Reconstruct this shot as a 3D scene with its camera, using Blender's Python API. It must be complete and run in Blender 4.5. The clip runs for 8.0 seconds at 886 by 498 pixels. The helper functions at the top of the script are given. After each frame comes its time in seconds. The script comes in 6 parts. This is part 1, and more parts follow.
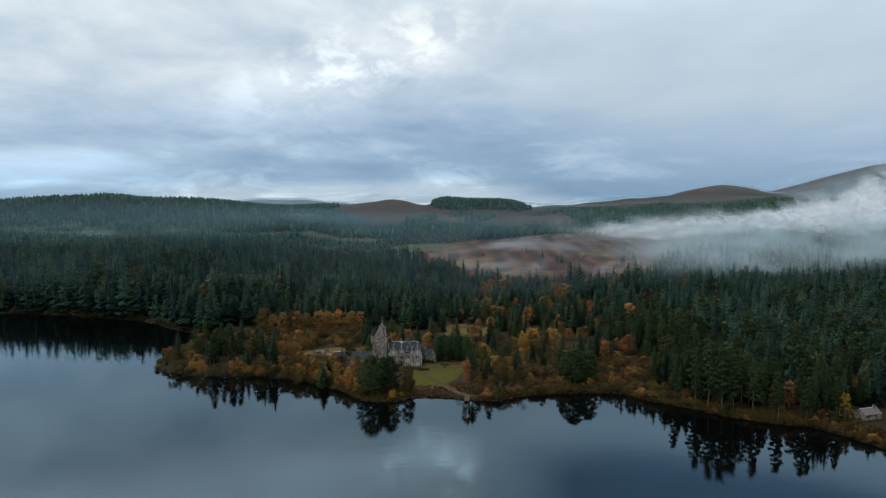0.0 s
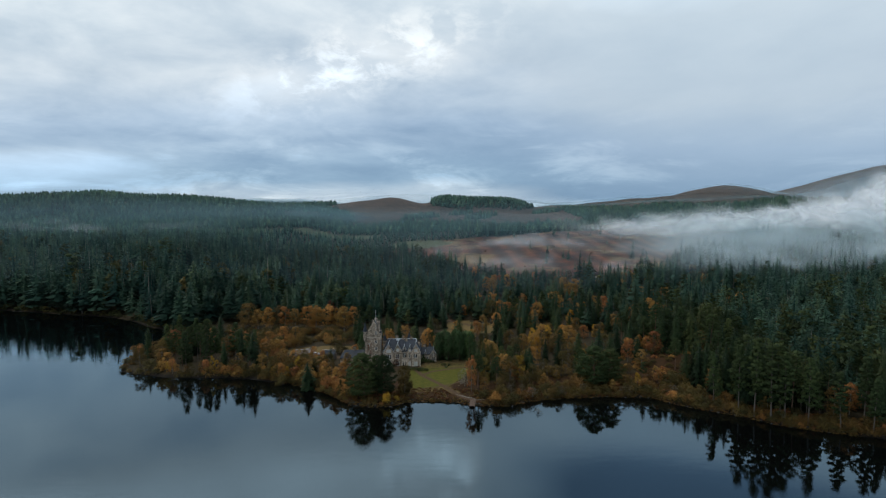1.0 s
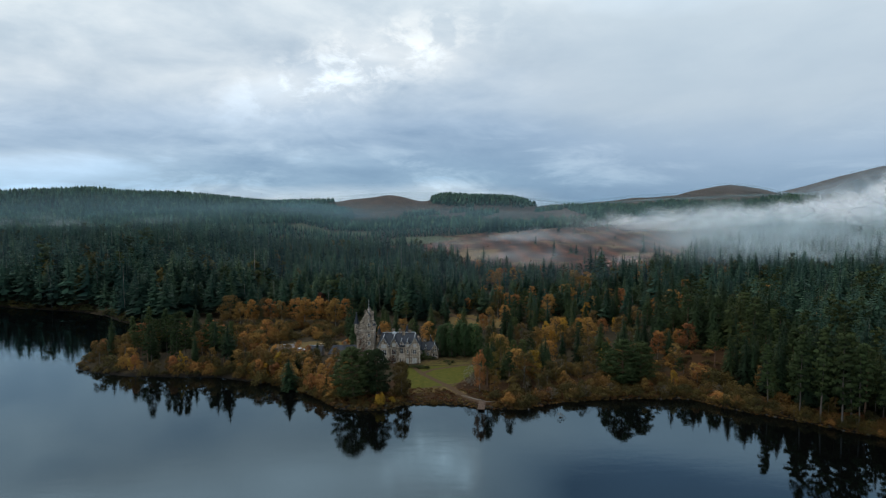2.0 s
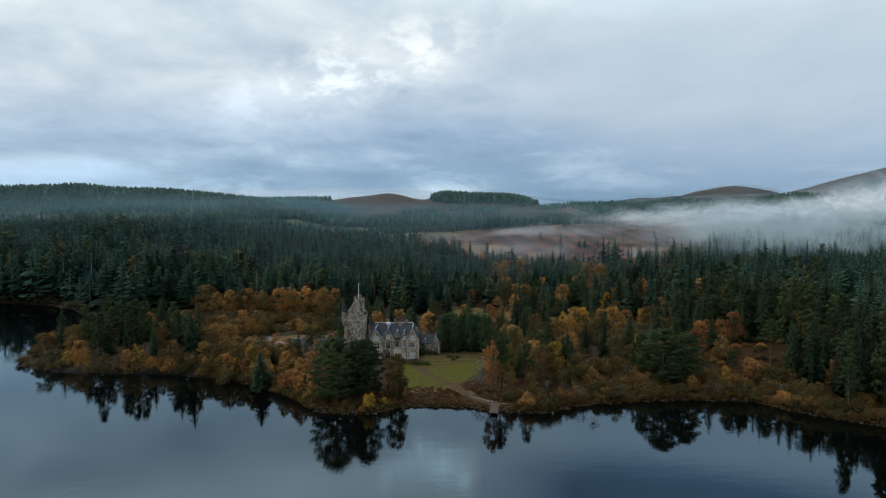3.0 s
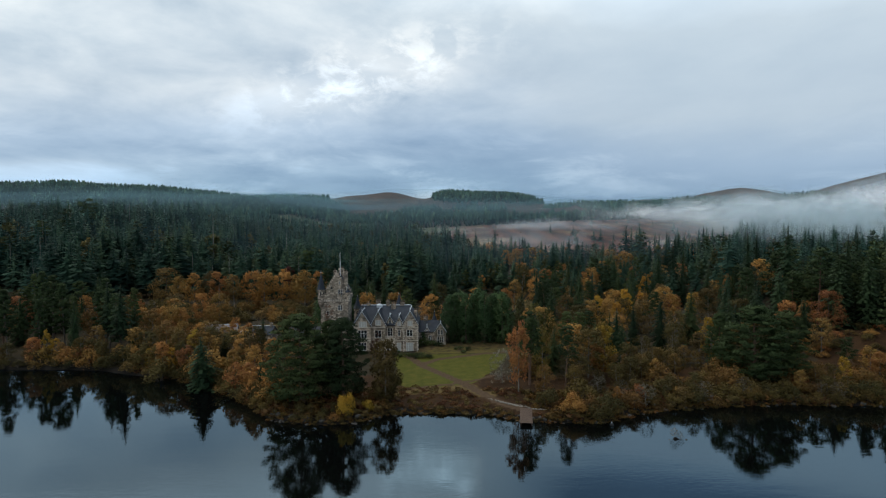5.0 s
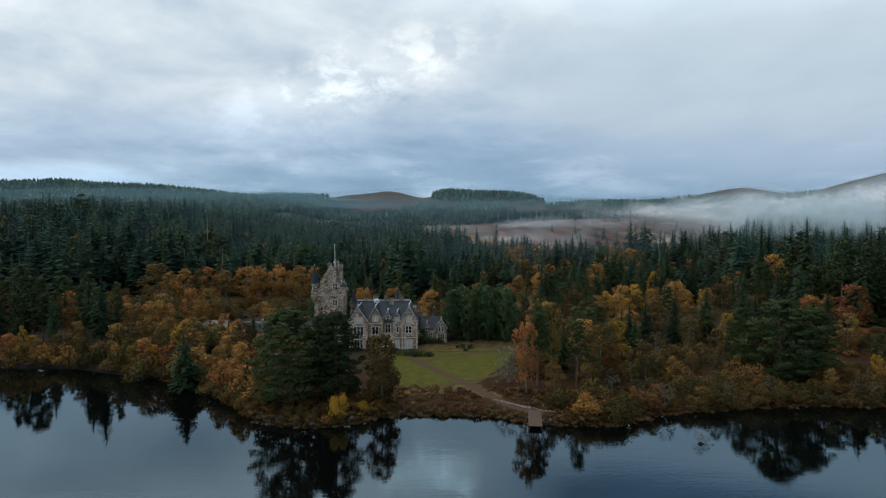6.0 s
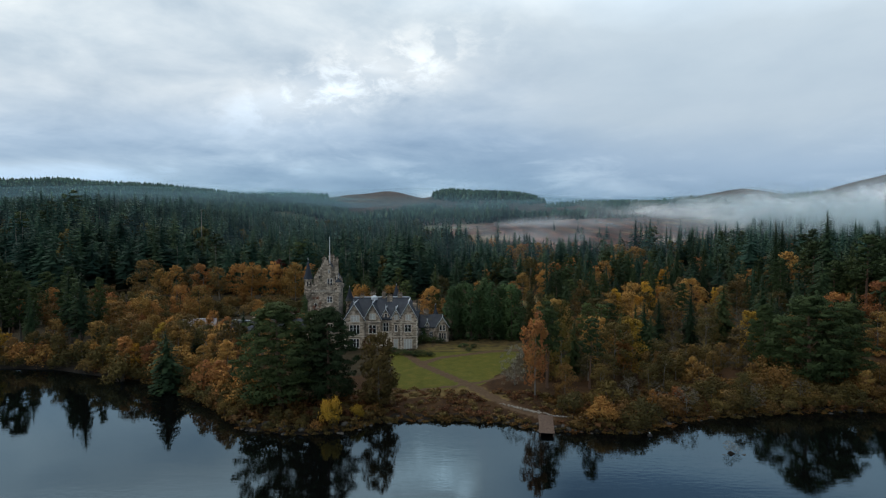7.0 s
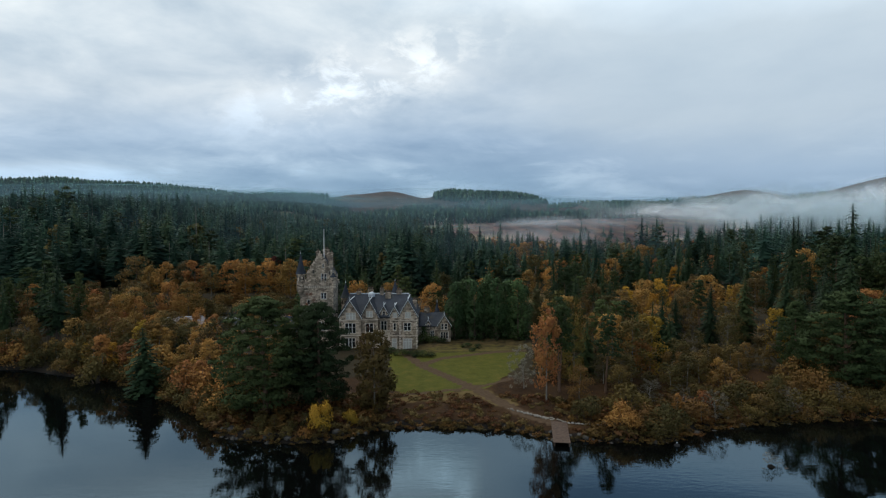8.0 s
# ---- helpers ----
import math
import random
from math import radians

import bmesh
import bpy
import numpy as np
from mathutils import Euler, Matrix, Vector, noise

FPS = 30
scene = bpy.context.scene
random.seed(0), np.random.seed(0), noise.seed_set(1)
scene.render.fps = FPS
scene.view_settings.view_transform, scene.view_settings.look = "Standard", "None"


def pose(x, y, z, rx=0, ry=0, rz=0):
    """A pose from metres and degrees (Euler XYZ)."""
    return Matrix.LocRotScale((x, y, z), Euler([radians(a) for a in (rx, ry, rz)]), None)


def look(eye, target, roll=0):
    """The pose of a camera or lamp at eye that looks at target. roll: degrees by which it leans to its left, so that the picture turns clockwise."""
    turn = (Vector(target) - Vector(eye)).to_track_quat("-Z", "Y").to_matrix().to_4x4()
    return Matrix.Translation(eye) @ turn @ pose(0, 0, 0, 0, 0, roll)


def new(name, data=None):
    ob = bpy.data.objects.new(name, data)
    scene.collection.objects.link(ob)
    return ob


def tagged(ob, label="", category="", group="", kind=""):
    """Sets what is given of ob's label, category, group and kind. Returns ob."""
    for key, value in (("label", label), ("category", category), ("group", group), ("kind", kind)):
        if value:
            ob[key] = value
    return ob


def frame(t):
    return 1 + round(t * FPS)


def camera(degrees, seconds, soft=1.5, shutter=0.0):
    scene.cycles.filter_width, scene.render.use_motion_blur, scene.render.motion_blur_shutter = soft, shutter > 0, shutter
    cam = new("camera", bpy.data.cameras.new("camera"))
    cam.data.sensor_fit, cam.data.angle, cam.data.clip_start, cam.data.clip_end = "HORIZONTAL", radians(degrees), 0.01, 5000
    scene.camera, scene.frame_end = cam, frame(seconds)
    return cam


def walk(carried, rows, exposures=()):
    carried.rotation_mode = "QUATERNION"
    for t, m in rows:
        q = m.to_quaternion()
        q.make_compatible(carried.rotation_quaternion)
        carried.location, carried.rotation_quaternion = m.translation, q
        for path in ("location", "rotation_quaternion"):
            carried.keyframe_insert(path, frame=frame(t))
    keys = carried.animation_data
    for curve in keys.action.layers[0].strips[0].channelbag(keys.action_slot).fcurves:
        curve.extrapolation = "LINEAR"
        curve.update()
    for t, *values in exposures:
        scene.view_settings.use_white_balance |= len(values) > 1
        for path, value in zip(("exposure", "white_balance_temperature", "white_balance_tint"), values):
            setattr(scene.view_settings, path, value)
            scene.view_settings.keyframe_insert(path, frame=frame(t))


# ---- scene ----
cam = camera(74.6, 8.0, 1.2)
PATH = [
    (0, (0.069, 0.362, 88.884), (0.077, 2.357, 88.736), -0.6),
    (0.5, (-0.272, 17.062, 83.823), (-0.264, 19.056, 83.678), -0.6),
    (1, (-1.038, 35.0, 77.959), (-1.027, 36.995, 77.82), -0.5),
    (1.5, (-1.635, 52.115, 72.181), (-1.624, 54.11, 72.047), -0.5),
    (3, (-3.345, 105.359, 53.582), (-3.331, 107.356, 53.465), -0.4),
    (3.5, (-3.775, 122.542, 47.854), (-3.766, 124.539, 47.745), -0.4),
    (4, (-4.372, 139.956, 41.993), (-4.362, 141.953, 41.89), -0.35),
    (4.1, (-4.45, 143.05, 40.95), (-4.44, 145.047, 40.85), -0.35),
    (4.2, (-4.51, 145.05, 40.27), (-4.5, 147.047, 40.17), -0.35),
    (4.3, (-4.54, 146.15, 39.92), (-4.53, 148.147, 39.82), -0.35),
    (4.5, (-4.579, 148.02, 39.308), (-4.569, 150.018, 39.21), -0.35),
    (6, (-4.878, 161.746, 35.027), (-4.868, 163.744, 34.933), -0.3),
    (6.5, (-5.098, 166.0, 33.926), (-5.087, 167.998, 33.834), -0.2),
    (7, (-5.24, 170.5, 32.762), (-5.23, 172.498, 32.672), -0.2),
    (7.5, (-5.336, 174.95, 31.66), (-5.328, 176.948, 31.572), -0.1),
    (8, (-5.478, 179.753, 30.422), (-5.471, 181.751, 30.337), -0.1),
]
walk(cam, [(t, look(eye, target, roll)) for t, eye, target, roll in PATH])

# ---- light: an overcast autumn sky, the sun behind cloud ----
SUN_ELEV, SUN_AZ = 68.0, -12.0
scene.view_settings.exposure = 0.0


def build_sky():
    world = bpy.data.worlds.new("sky")
    scene.world = world
    world.use_nodes = True
    nt = world.node_tree
    nt.nodes.clear()
    N, L = nt.nodes.new, nt.links.new

    def m(op, a, b=None, c=None):
        n = N("ShaderNodeMath")
        n.operation = op
        for i, v in enumerate((a, b, c)):
            if v is None:
                continue
            if isinstance(v, (int, float)):
                n.inputs[i].default_value = v
            else:
                L(v, n.inputs[i])
        return n.outputs[0]

    co = N("ShaderNodeTexCoord").outputs["Generated"]
    sep = N("ShaderNodeSeparateXYZ")
    L(co, sep.inputs[0])
    x, y, z = sep.outputs
    zp = m("MAXIMUM", z, 0.0)

    def noise_at(scale, su, sv, detail, rough, seed, distort=0.0):
        """Cloud noise over the dome, drawn out level with the horizon."""
        comb = N("ShaderNodeCombineXYZ")
        L(m("MULTIPLY", x, su), comb.inputs[0])
        L(m("ADD", m("MULTIPLY", y, su), seed), comb.inputs[1])
        L(m("MULTIPLY", m("POWER", zp, .8), sv), comb.inputs[2])
        n = N("ShaderNodeTexNoise")
        n.inputs["Scale"].default_value = scale
        n.inputs["Detail"].default_value = detail
        n.inputs["Roughness"].default_value = rough
        n.inputs["Distortion"].default_value = distort
        L(comb.outputs[0], n.inputs["Vector"])
        return n.outputs["Fac"]

    def between(v, a, b, c=0.0, d=1.0):
        n = N("ShaderNodeMapRange")
        n.interpolation_type = "SMOOTHSTEP"
        L(v, n.inputs[0])
        for i, val in ((1, a), (2, b), (3, c), (4, d)):
            n.inputs[i].default_value = val
        return n.outputs[0]

    def layer(scale, detail, rough, seed, distort=0.0, lift=.15):
        """Noise on a level layer of cloud seen from below, which closes up into strata towards the horizon."""
        comb = N("ShaderNodeCombineXYZ")
        down = m("ADD", zp, lift)
        L(m("DIVIDE", x, down), comb.inputs[0])
        L(m("ADD", m("MULTIPLY", m("DIVIDE", y, down), .8), seed), comb.inputs[1])
        comb.inputs[2].default_value = seed
        n = N("ShaderNodeTexNoise")
        n.inputs["Scale"].default_value = scale
        n.inputs["Detail"].default_value = detail
        n.inputs["Roughness"].default_value = rough
        n.inputs["Distortion"].default_value = distort
        L(comb.outputs[0], n.inputs["Vector"])
        return n.outputs["Fac"]

    def hump(v, at, wide):
        d = m("DIVIDE", m("SUBTRACT", v, at), wide)
        return m("POWER", 2.718, m("MULTIPLY", -1.0, m("MULTIPLY", d, d)))

    ahead = m("MAXIMUM", y, .15)
    u, v = m("DIVIDE", x, ahead), m("DIVIDE", zp, ahead)
    ramp = N("ShaderNodeValToRGB")
    stops = [(0.0, (.60, .72, .82)), (.020, (.44, .57, .70)), (.045, (.25, .40, .57)), (.085, (.295, .44, .61)),
             (.15, (.42, .555, .715)), (.24, (.60, .70, .79)), (.34, (.70, .80, .87)), (.48, (1.05, 1.20, 1.30)), (.62, (.80, .91, .98)), (1.0, (.74, .84, .90))]
    el = ramp.color_ramp.elements
    while len(el) < len(stops):
        el.new(0.5)
    for e, (p, c) in zip(el, stops):
        e.position, e.color = p, (*c, 1)
    # wavy strata: the height that picks the colour is pushed about by the cloud noise
    wob = m("MULTIPLY", m("SUBTRACT", noise_at(2.2, 1, 2.8, 5, .52, 3.0, .2), .5), .48)
    right = between(u, .02, .42)
    lift = m("ADD", m("MULTIPLY", right, .055), m("MULTIPLY", between(u, -.3, -.75), .02))
    L(m("ADD", zp, m("ADD", m("MULTIPLY", wob, m("ADD", zp, .15)), lift)), ramp.inputs[0])
    # contrast of the cloud masses: strong towards the left, smooth to the right
    big = layer(.55, 8, .55, 8.0, .3)
    fine = layer(1.9, 7, .60, 4.0, .5)
    puff = noise_at(5.2, 1, 2.2, 6, .55, 12.0, .25)
    cont = m("MULTIPLY", between(u, -.05, .33, 1.0, .20), between(zp, .38, .55, 1.0, .5))
    mass = m("ADD", m("MULTIPLY", m("SUBTRACT", big, .5), 1.0), m("ADD", m("MULTIPLY", m("SUBTRACT", fine, .5), .26), m("MULTIPLY", m("SUBTRACT", puff, .5), .95)))
    shade = m("ADD", 1.03, m("MULTIPLY", mass, cont))
    # the thin places where the sun almost comes through: a slanting band of ragged openings
    along_band = m("ADD", m("MULTIPLY", m("ADD", u, .14), .96), m("MULTIPLY", m("SUBTRACT", v, .245), .28))
    across = m("SUBTRACT", m("MULTIPLY", m("SUBTRACT", v, .245), .96), m("MULTIPLY", m("ADD", u, .14), .28))
    g = m("MULTIPLY", hump(along_band, 0.0, .19), hump(across, 0.0, .05))
    open_sky = between(noise_at(15.0, 1, 1.5, 8, .62, 7.3, .3), .43, .64)
    glow = m("MULTIPLY", g, m("ADD", .13, m("MULTIPLY", open_sky, .62)))
    shade = m("SUBTRACT", shade, m("MULTIPLY", m("MULTIPLY", hump(v, .10, .065), between(u, .5, .05)), .10))
    # a brighter break higher up, ragged
    ex = m("ADD", u, m("MULTIPLY", m("SUBTRACT", puff, .5), .25))
    g2 = m("MULTIPLY", hump(ex, -.015, .052), m("SUBTRACT", between(z, .352, .388), between(z, .400, .48)))
    shade = m("SUBTRACT", shade, m("MULTIPLY", right, m("ADD", .14, between(zp, .35, .43, 0.0, .62))))
    shade = m("SUBTRACT", shade, m("MULTIPLY", between(u, .06, .3), between(zp, .36, .43, 0.0, .30)))
    shade = m("ADD", shade, m("MULTIPLY", between(u, .02, -.26), between(zp, .34, .42, 0.0, .56)))
    # ragged white tatters low over the hills, most of them to the west
    low = m("MAXIMUM", 0.0, m("SUBTRACT", 1.0, m("DIVIDE", zp, .17)))
    tatters = between(noise_at(4.6, 1, 3.0, 8, .62, 21.0, .5), .46, .70, -.10, .62)
    glow = m("ADD", glow, m("MULTIPLY", low, m("MULTIPLY", tatters, between(u, .1, .5, 1.0, .4))))
    glow = m("ADD", glow, m("MULTIPLY", m("MULTIPLY", between(u, -.18, -.66), hump(v, .075, .033)), m("ADD", .32, m("MULTIPLY", puff, 1.0))))
    total = m("ADD", m("ADD", shade, glow), m("MULTIPLY", g2, m("ADD", .55, m("MULTIPLY", open_sky, 1.9))))
    # thick cloud is bluer, thin cloud whiter
    parts, whole = N("ShaderNodeSeparateColor"), N("ShaderNodeCombineColor")
    L(ramp.outputs[0], parts.inputs[0])
    for i, p in enumerate((1.3, 1.0, .72)):
        L(m("MULTIPLY", parts.outputs[i], m("MULTIPLY", m("POWER", m("MINIMUM", m("MAXIMUM", total, .40), 1.25), p), m("MAXIMUM", m("DIVIDE", total, 1.25), 1.0))), whole.inputs[i])
    clouds = N("ShaderNodeBackground")
    L(whole.outputs[0], clouds.inputs[0])
    clouds.inputs[1].default_value = 1.0
    sky = N("ShaderNodeTexSky")
    sky.sky_type, sky.sun_disc = "NISHITA", False
    sky.sun_elevation, sky.sun_rotation = radians(SUN_ELEV), radians(SUN_AZ)
    clear = N("ShaderNodeBackground")
    L(sky.outputs[0], clear.inputs[0])
    clear.inputs[1].default_value = 0.08
    mix = N("ShaderNodeMixShader")
    mix.inputs[0].default_value = 0.93
    L(clear.outputs[0], mix.inputs[1])
    L(clouds.outputs[0], mix.inputs[2])
    L(mix.outputs[0], N("ShaderNodeOutputWorld").inputs[0])


build_sky()
sun = new("sun", bpy.data.lights.new("sun", "SUN"))
sun.data.energy, sun.data.angle, sun.data.color = 1.1, radians(30), (1.0, .96, .9)
sun.matrix_world = look((0, 0, 400), (-400 * math.sin(radians(SUN_AZ)) / math.tan(radians(SUN_ELEV)),
                                      -400 * math.cos(radians(SUN_AZ)) / math.tan(radians(SUN_ELEV)), 0))


# ---- materials ----
class Mat:
    """A small node builder round one Principled surface."""

    def __init__(self, name, rough=0.8, spec=0.3, metal=0.0):
        self.mat = bpy.data.materials.new(name)
        self.mat.use_nodes = True
        self.nt = self.mat.node_tree
        self.p = self.nt.nodes["Principled BSDF"]
        self.out = self.nt.nodes["Material Output"]
        self.p.inputs["Roughness"].default_value = rough
        self.p.inputs["Specular IOR Level"].default_value = spec
        self.p.inputs["Metallic"].default_value = metal

    def n(self, kind):
        return self.nt.nodes.new(kind)

    def link(self, a, b):
        self.nt.links.new(a, b)

    def put(self, sock, v):
        if isinstance(v, (int, float)):
            sock.default_value = v
        elif isinstance(v, tuple):
            sock.default_value = (*v, 1) if len(v) == 3 and sock.type == "RGBA" else v
        else:
            self.link(v, sock)

    def coords(self, kind="Object"):
        return self.n("ShaderNodeTexCoord").outputs[kind]

    def world(self):
        return self.n("ShaderNodeNewGeometry").outputs["Position"]

    def scaled(self, vec, s):
        q = self.n("ShaderNodeMapping")
        q.inputs["Scale"].default_value = s if isinstance(s, tuple) else (s, s, s)
        self.link(vec, q.inputs[0])
        return q.outputs[0]

    def noise(self, vec, scale, detail=4, rough=.55, distort=0.0):
        q = self.n("ShaderNodeTexNoise")
        self.link(vec, q.inputs["Vector"])
        for k, v in (("Scale", scale), ("Detail", detail), ("Roughness", rough), ("Distortion", distort)):
            q.inputs[k].default_value = v
        return q.outputs["Fac"]

    def math(self, op, a, b=0.0, clamp=False):
        q = self.n("ShaderNodeMath")
        q.operation, q.use_clamp = op, clamp
        self.put(q.inputs[0], a)
        self.put(q.inputs[1], b)
        return q.outputs[0]

    def span(self, v, a, b, c=0.0, d=1.0):
        q = self.n("ShaderNodeMapRange")
        q.interpolation_type = "SMOOTHSTEP"
        self.put(q.inputs[0], v)
        for i, val in ((1, a), (2, b), (3, c), (4, d)):
            q.inputs[i].default_value = val
        return q.outputs[0]

    def ramp(self, v, stops):
        q = self.n("ShaderNodeValToRGB")
        e = q.color_ramp.elements
        while len(e) < len(stops):
            e.new(.5)
        for k, (p, c) in zip(e, stops):
            k.position, k.color = p, (*c, 1)
        self.put(q.inputs[0], v)
        return q.outputs[0]

    def mix(self, f, a, b, blend="MIX"):
        q = self.n("ShaderNodeMix")
        q.data_type, q.blend_type = "RGBA", blend
        self.put(q.inputs[0], f)
        self.put(q.inputs[6], a)
        self.put(q.inputs[7], b)
        return q.outputs[2]

    def attr(self, name):
        q = self.n("ShaderNodeAttribute")
        q.attribute_name = name
        return q.outputs["Fac"]

    def bump(self, height, strength, distance):
        q = self.n("ShaderNodeBump")
        q.inputs["Strength"].default_value = strength
        q.inputs["Distance"].default_value = distance
        self.link(height, q.inputs["Height"])
        self.link(q.outputs[0], self.p.inputs["Normal"])

    def base(self, c):
        self.put(self.p.inputs["Base Color"], c)
        return self.mat


def foliage(name, stops, tint=False, rough=.8, through_light=.2, speckle=.24):
    """Leaves or needles: the colour goes from tree to tree and from leaf to leaf."""
    k = Mat(name, rough, .15)
    tree = k.attr("tint") if tint else k.n("ShaderNodeObjectInfo").outputs["Random"]
    leaf = k.n("ShaderNodeNewGeometry").outputs["Random Per Island"]
    patch = k.noise(k.world(), .35, 3)
    v = k.math("ADD", k.math("MULTIPLY", tree, .68), k.math("ADD", k.math("MULTIPLY", leaf, .12), k.math("MULTIPLY", k.math("SUBTRACT", patch, .5), .38)), True)
    v = k.math("ADD", v, .09, True)
    colour = k.ramp(v, stops)
    own = k.math("FRACT", k.math("MULTIPLY", tree, 7.31))
    value = k.math("MULTIPLY", k.math("ADD", 1 - speckle / 2, k.math("MULTIPLY", leaf, speckle)), k.math("ADD", .76, k.math("MULTIPLY", own, .5)))
    hsv = k.n("ShaderNodeHueSaturation")
    k.link(colour, hsv.inputs["Color"])
    k.link(value, hsv.inputs["Value"])
    k.base(hsv.outputs[0])
    if through_light:
        tr = k.n("ShaderNodeBsdfTranslucent")
        k.link(hsv.outputs[0], tr.inputs[0])
        mx = k.n("ShaderNodeMixShader")
        mx.inputs[0].default_value = through_light
        k.link(k.p.outputs[0], mx.inputs[1])
        k.link(tr.outputs[0], mx.inputs[2])
        k.link(mx.outputs[0], k.out.inputs[0])
    return k.mat


SPRUCE = [(0.0, (.008, .020, .012)), (.4, (.0145, .033, .018)), (.72, (.026, .048, .022)), (.9, (.044, .057, .022)), (1.0, (.070, .074, .027))]
PINE = [(0.0, (.015, .026, .010)), (.5, (.027, .041, .014)), (.85, (.044, .056, .018)), (1.0, (.068, .072, .024))]
AUTUMN = [(0.0, (.056, .052, .020)), (.22, (.115, .074, .027)), (.45, (.235, .138, .036)), (.64, (.320, .155, .042)), (.82, (.240, .094, .036)), (1.0, (.115, .050, .030))]
GOLD = [(0.0, (.20, .135, .02)), (.5, (.34, .20, .025)), (1.0, (.30, .13, .018))]
SCRUB = [(0.0, (.042, .035, .013)), (.35, (.080, .054, .016)), (.65, (.115, .062, .017)), (1.0, (.138, .052, .015))]
LARCH = [(0.0, (.034, .044, .017)), (.6, (.064, .062, .021)), (1.0, (.12, .085, .026))]
# far spruces: aerial haze put into the needle colour, paler and bluer
SPRUCE_HAZED = [(q, (c[0] * 1.55, c[1] * 1.7, c[2] * 2.3)) for q, c in SPRUCE]
SPRUCE_NEAR = [(q, (c[0] * 1.3, c[1] * 1.08, c[2] * .85)) for q, c in SPRUCE]
PINE_NEAR = [(q, tuple(v * 1.25 for v in c)) for q, c in PINE]
M_SPRUCE, M_SPRUCE_HAZED = foliage("spruce_needles", SPRUCE_NEAR), foliage("spruce_needles_hazed", SPRUCE_HAZED, True)
# mid-distance spruces: the same needles with a weaker haze tint put into the colour
M_SPRUCE_MIDHAZE = foliage("spruce_needles_midhaze", [(q, (c[0] * 1.6, c[1] * 1.6, c[2] * 1.9)) for q, c in SPRUCE], True)
M_PINE, M_PINE_T = foliage("pine_needles", PINE_NEAR), foliage("pine_needles_far", PINE, True)
M_AUTUMN, M_AUTUMN_T = foliage("autumn_leaves", AUTUMN), foliage("autumn_leaves_far", AUTUMN, True)
M_GOLD = foliage("golden_leaves", GOLD)
M_SCRUB, M_SCRUB_T = foliage("scrub_leaves", SCRUB), foliage("scrub_leaves_far", SCRUB, True)
M_OLIVE = foliage("olive_leaves", [(0, (.034, .036, .013)), (.3, (.064, .052, .017)), (.6, (.105, .072, .020)), (.8, (.140, .076, .022)), (1, (.105, .050, .022))])
M_LARCH = foliage("yellowing_leaves", [(0, (.062, .062, .018)), (.5, (.115, .092, .022)), (1, (.20, .125, .024))])
M_LARCH_T = foliage("larch_needles_far", LARCH, True)
M_BRACKEN_T = foliage("bracken_and_grass", [(0, (.070, .026, .014)), (.4, (.105, .046, .018)), (.7, (.10, .072, .024)), (1, (.16, .115, .042))], True)
M_CREEPER = foliage("red_creeper", [(0, (.07, .032, .020)), (.6, (.13, .048, .028)), (1, (.16, .075, .035))])
M_CRIMSON = foliage("crimson_leaves", [(0, (.075, .022, .018)), (1, (.12, .03, .022))])
M_YEW = foliage("cypress_leaves", [(0, (.028, .056, .022)), (1, (.058, .096, .034))])
M_GREYTWIG = foliage("grey_twigs", [(0, (.07, .06, .04)), (1, (.15, .13, .10))])
M_LICHEN = foliage("lichened_twigs", [(0, (.16, .15, .115)), (1, (.27, .25, .20))])


def bark(name, a, b, scale=1.5):
    k = Mat(name, .9, .1)
    f = k.noise(k.scaled(k.coords(), (1, 1, .3)), scale * 4, 5, .65)
    k.bump(f, .5, .05)
    return k.base(k.ramp(f, [(.3, a), (.7, b)]))


M_BARK = bark("conifer_bark", (.045, .035, .028), (.11, .085, .065))
M_PALE = bark("pale_bark", (.08, .075, .065), (.25, .235, .21))
M_GREYBARK = bark("grey_bark", (.06, .05, .042), (.15, .13, .11))
M_PINEBARK = bark("pine_bark", (.07, .045, .032), (.19, .12, .085))


def stone_wall():
    k = Mat("granite_rubble", .85, .2)
    co = k.world()
    vo = k.n("ShaderNodeTexVoronoi")
    k.link(k.scaled(co, (1.6, 1.6, 2.9)), vo.inputs["Vector"])
    vo.inputs["Scale"].default_value = 1.0
    cell = k.n("ShaderNodeSeparateColor")
    k.link(vo.outputs["Color"], cell.inputs[0])
    c = k.ramp(cell.outputs[0], [(0, (.105, .082, .062)), (.35, (.235, .186, .142)), (.7, (.36, .285, .218)), (1, (.54, .44, .345))])
    stain = k.span(k.noise(k.scaled(co, (.5, .5, .16)), 1.0, 6, .62), .44, .62)
    c = k.mix(k.math("MULTIPLY", stain, .66), c, (.085, .070, .055))
    damp = k.span(k.noise(co, .22, 4), .5, .75)
    c = k.mix(k.math("MULTIPLY", damp, .3), c, (.14, .12, .07))
    grain = k.noise(co, 6.0, 4, .7)
    k.bump(k.math("ADD", grain, k.math("MULTIPLY", vo.outputs["Distance"], .6)), .5, .06)
    return k.base(c)


def slate():
    k = Mat("wet_slate", .75, .10)
    co = k.world()
    big = k.noise(k.scaled(co, (.6, .6, .25)), 1.0, 5, .6)
    fine = k.noise(co, 5.0, 4, .7)
    c = k.ramp(k.math("ADD", k.math("MULTIPLY", big, .6), k.math("MULTIPLY", fine, .4)), [(.32, (.022, .026, .033)), (.55, (.036, .042, .053)), (.75, (.066, .073, .086))])
    c = k.mix(k.math("MULTIPLY", k.span(k.noise(co, .45, 5), .56, .74), .4), c, (.085, .08, .05))
    k.bump(fine, .4, .04)
    return k.base(c)


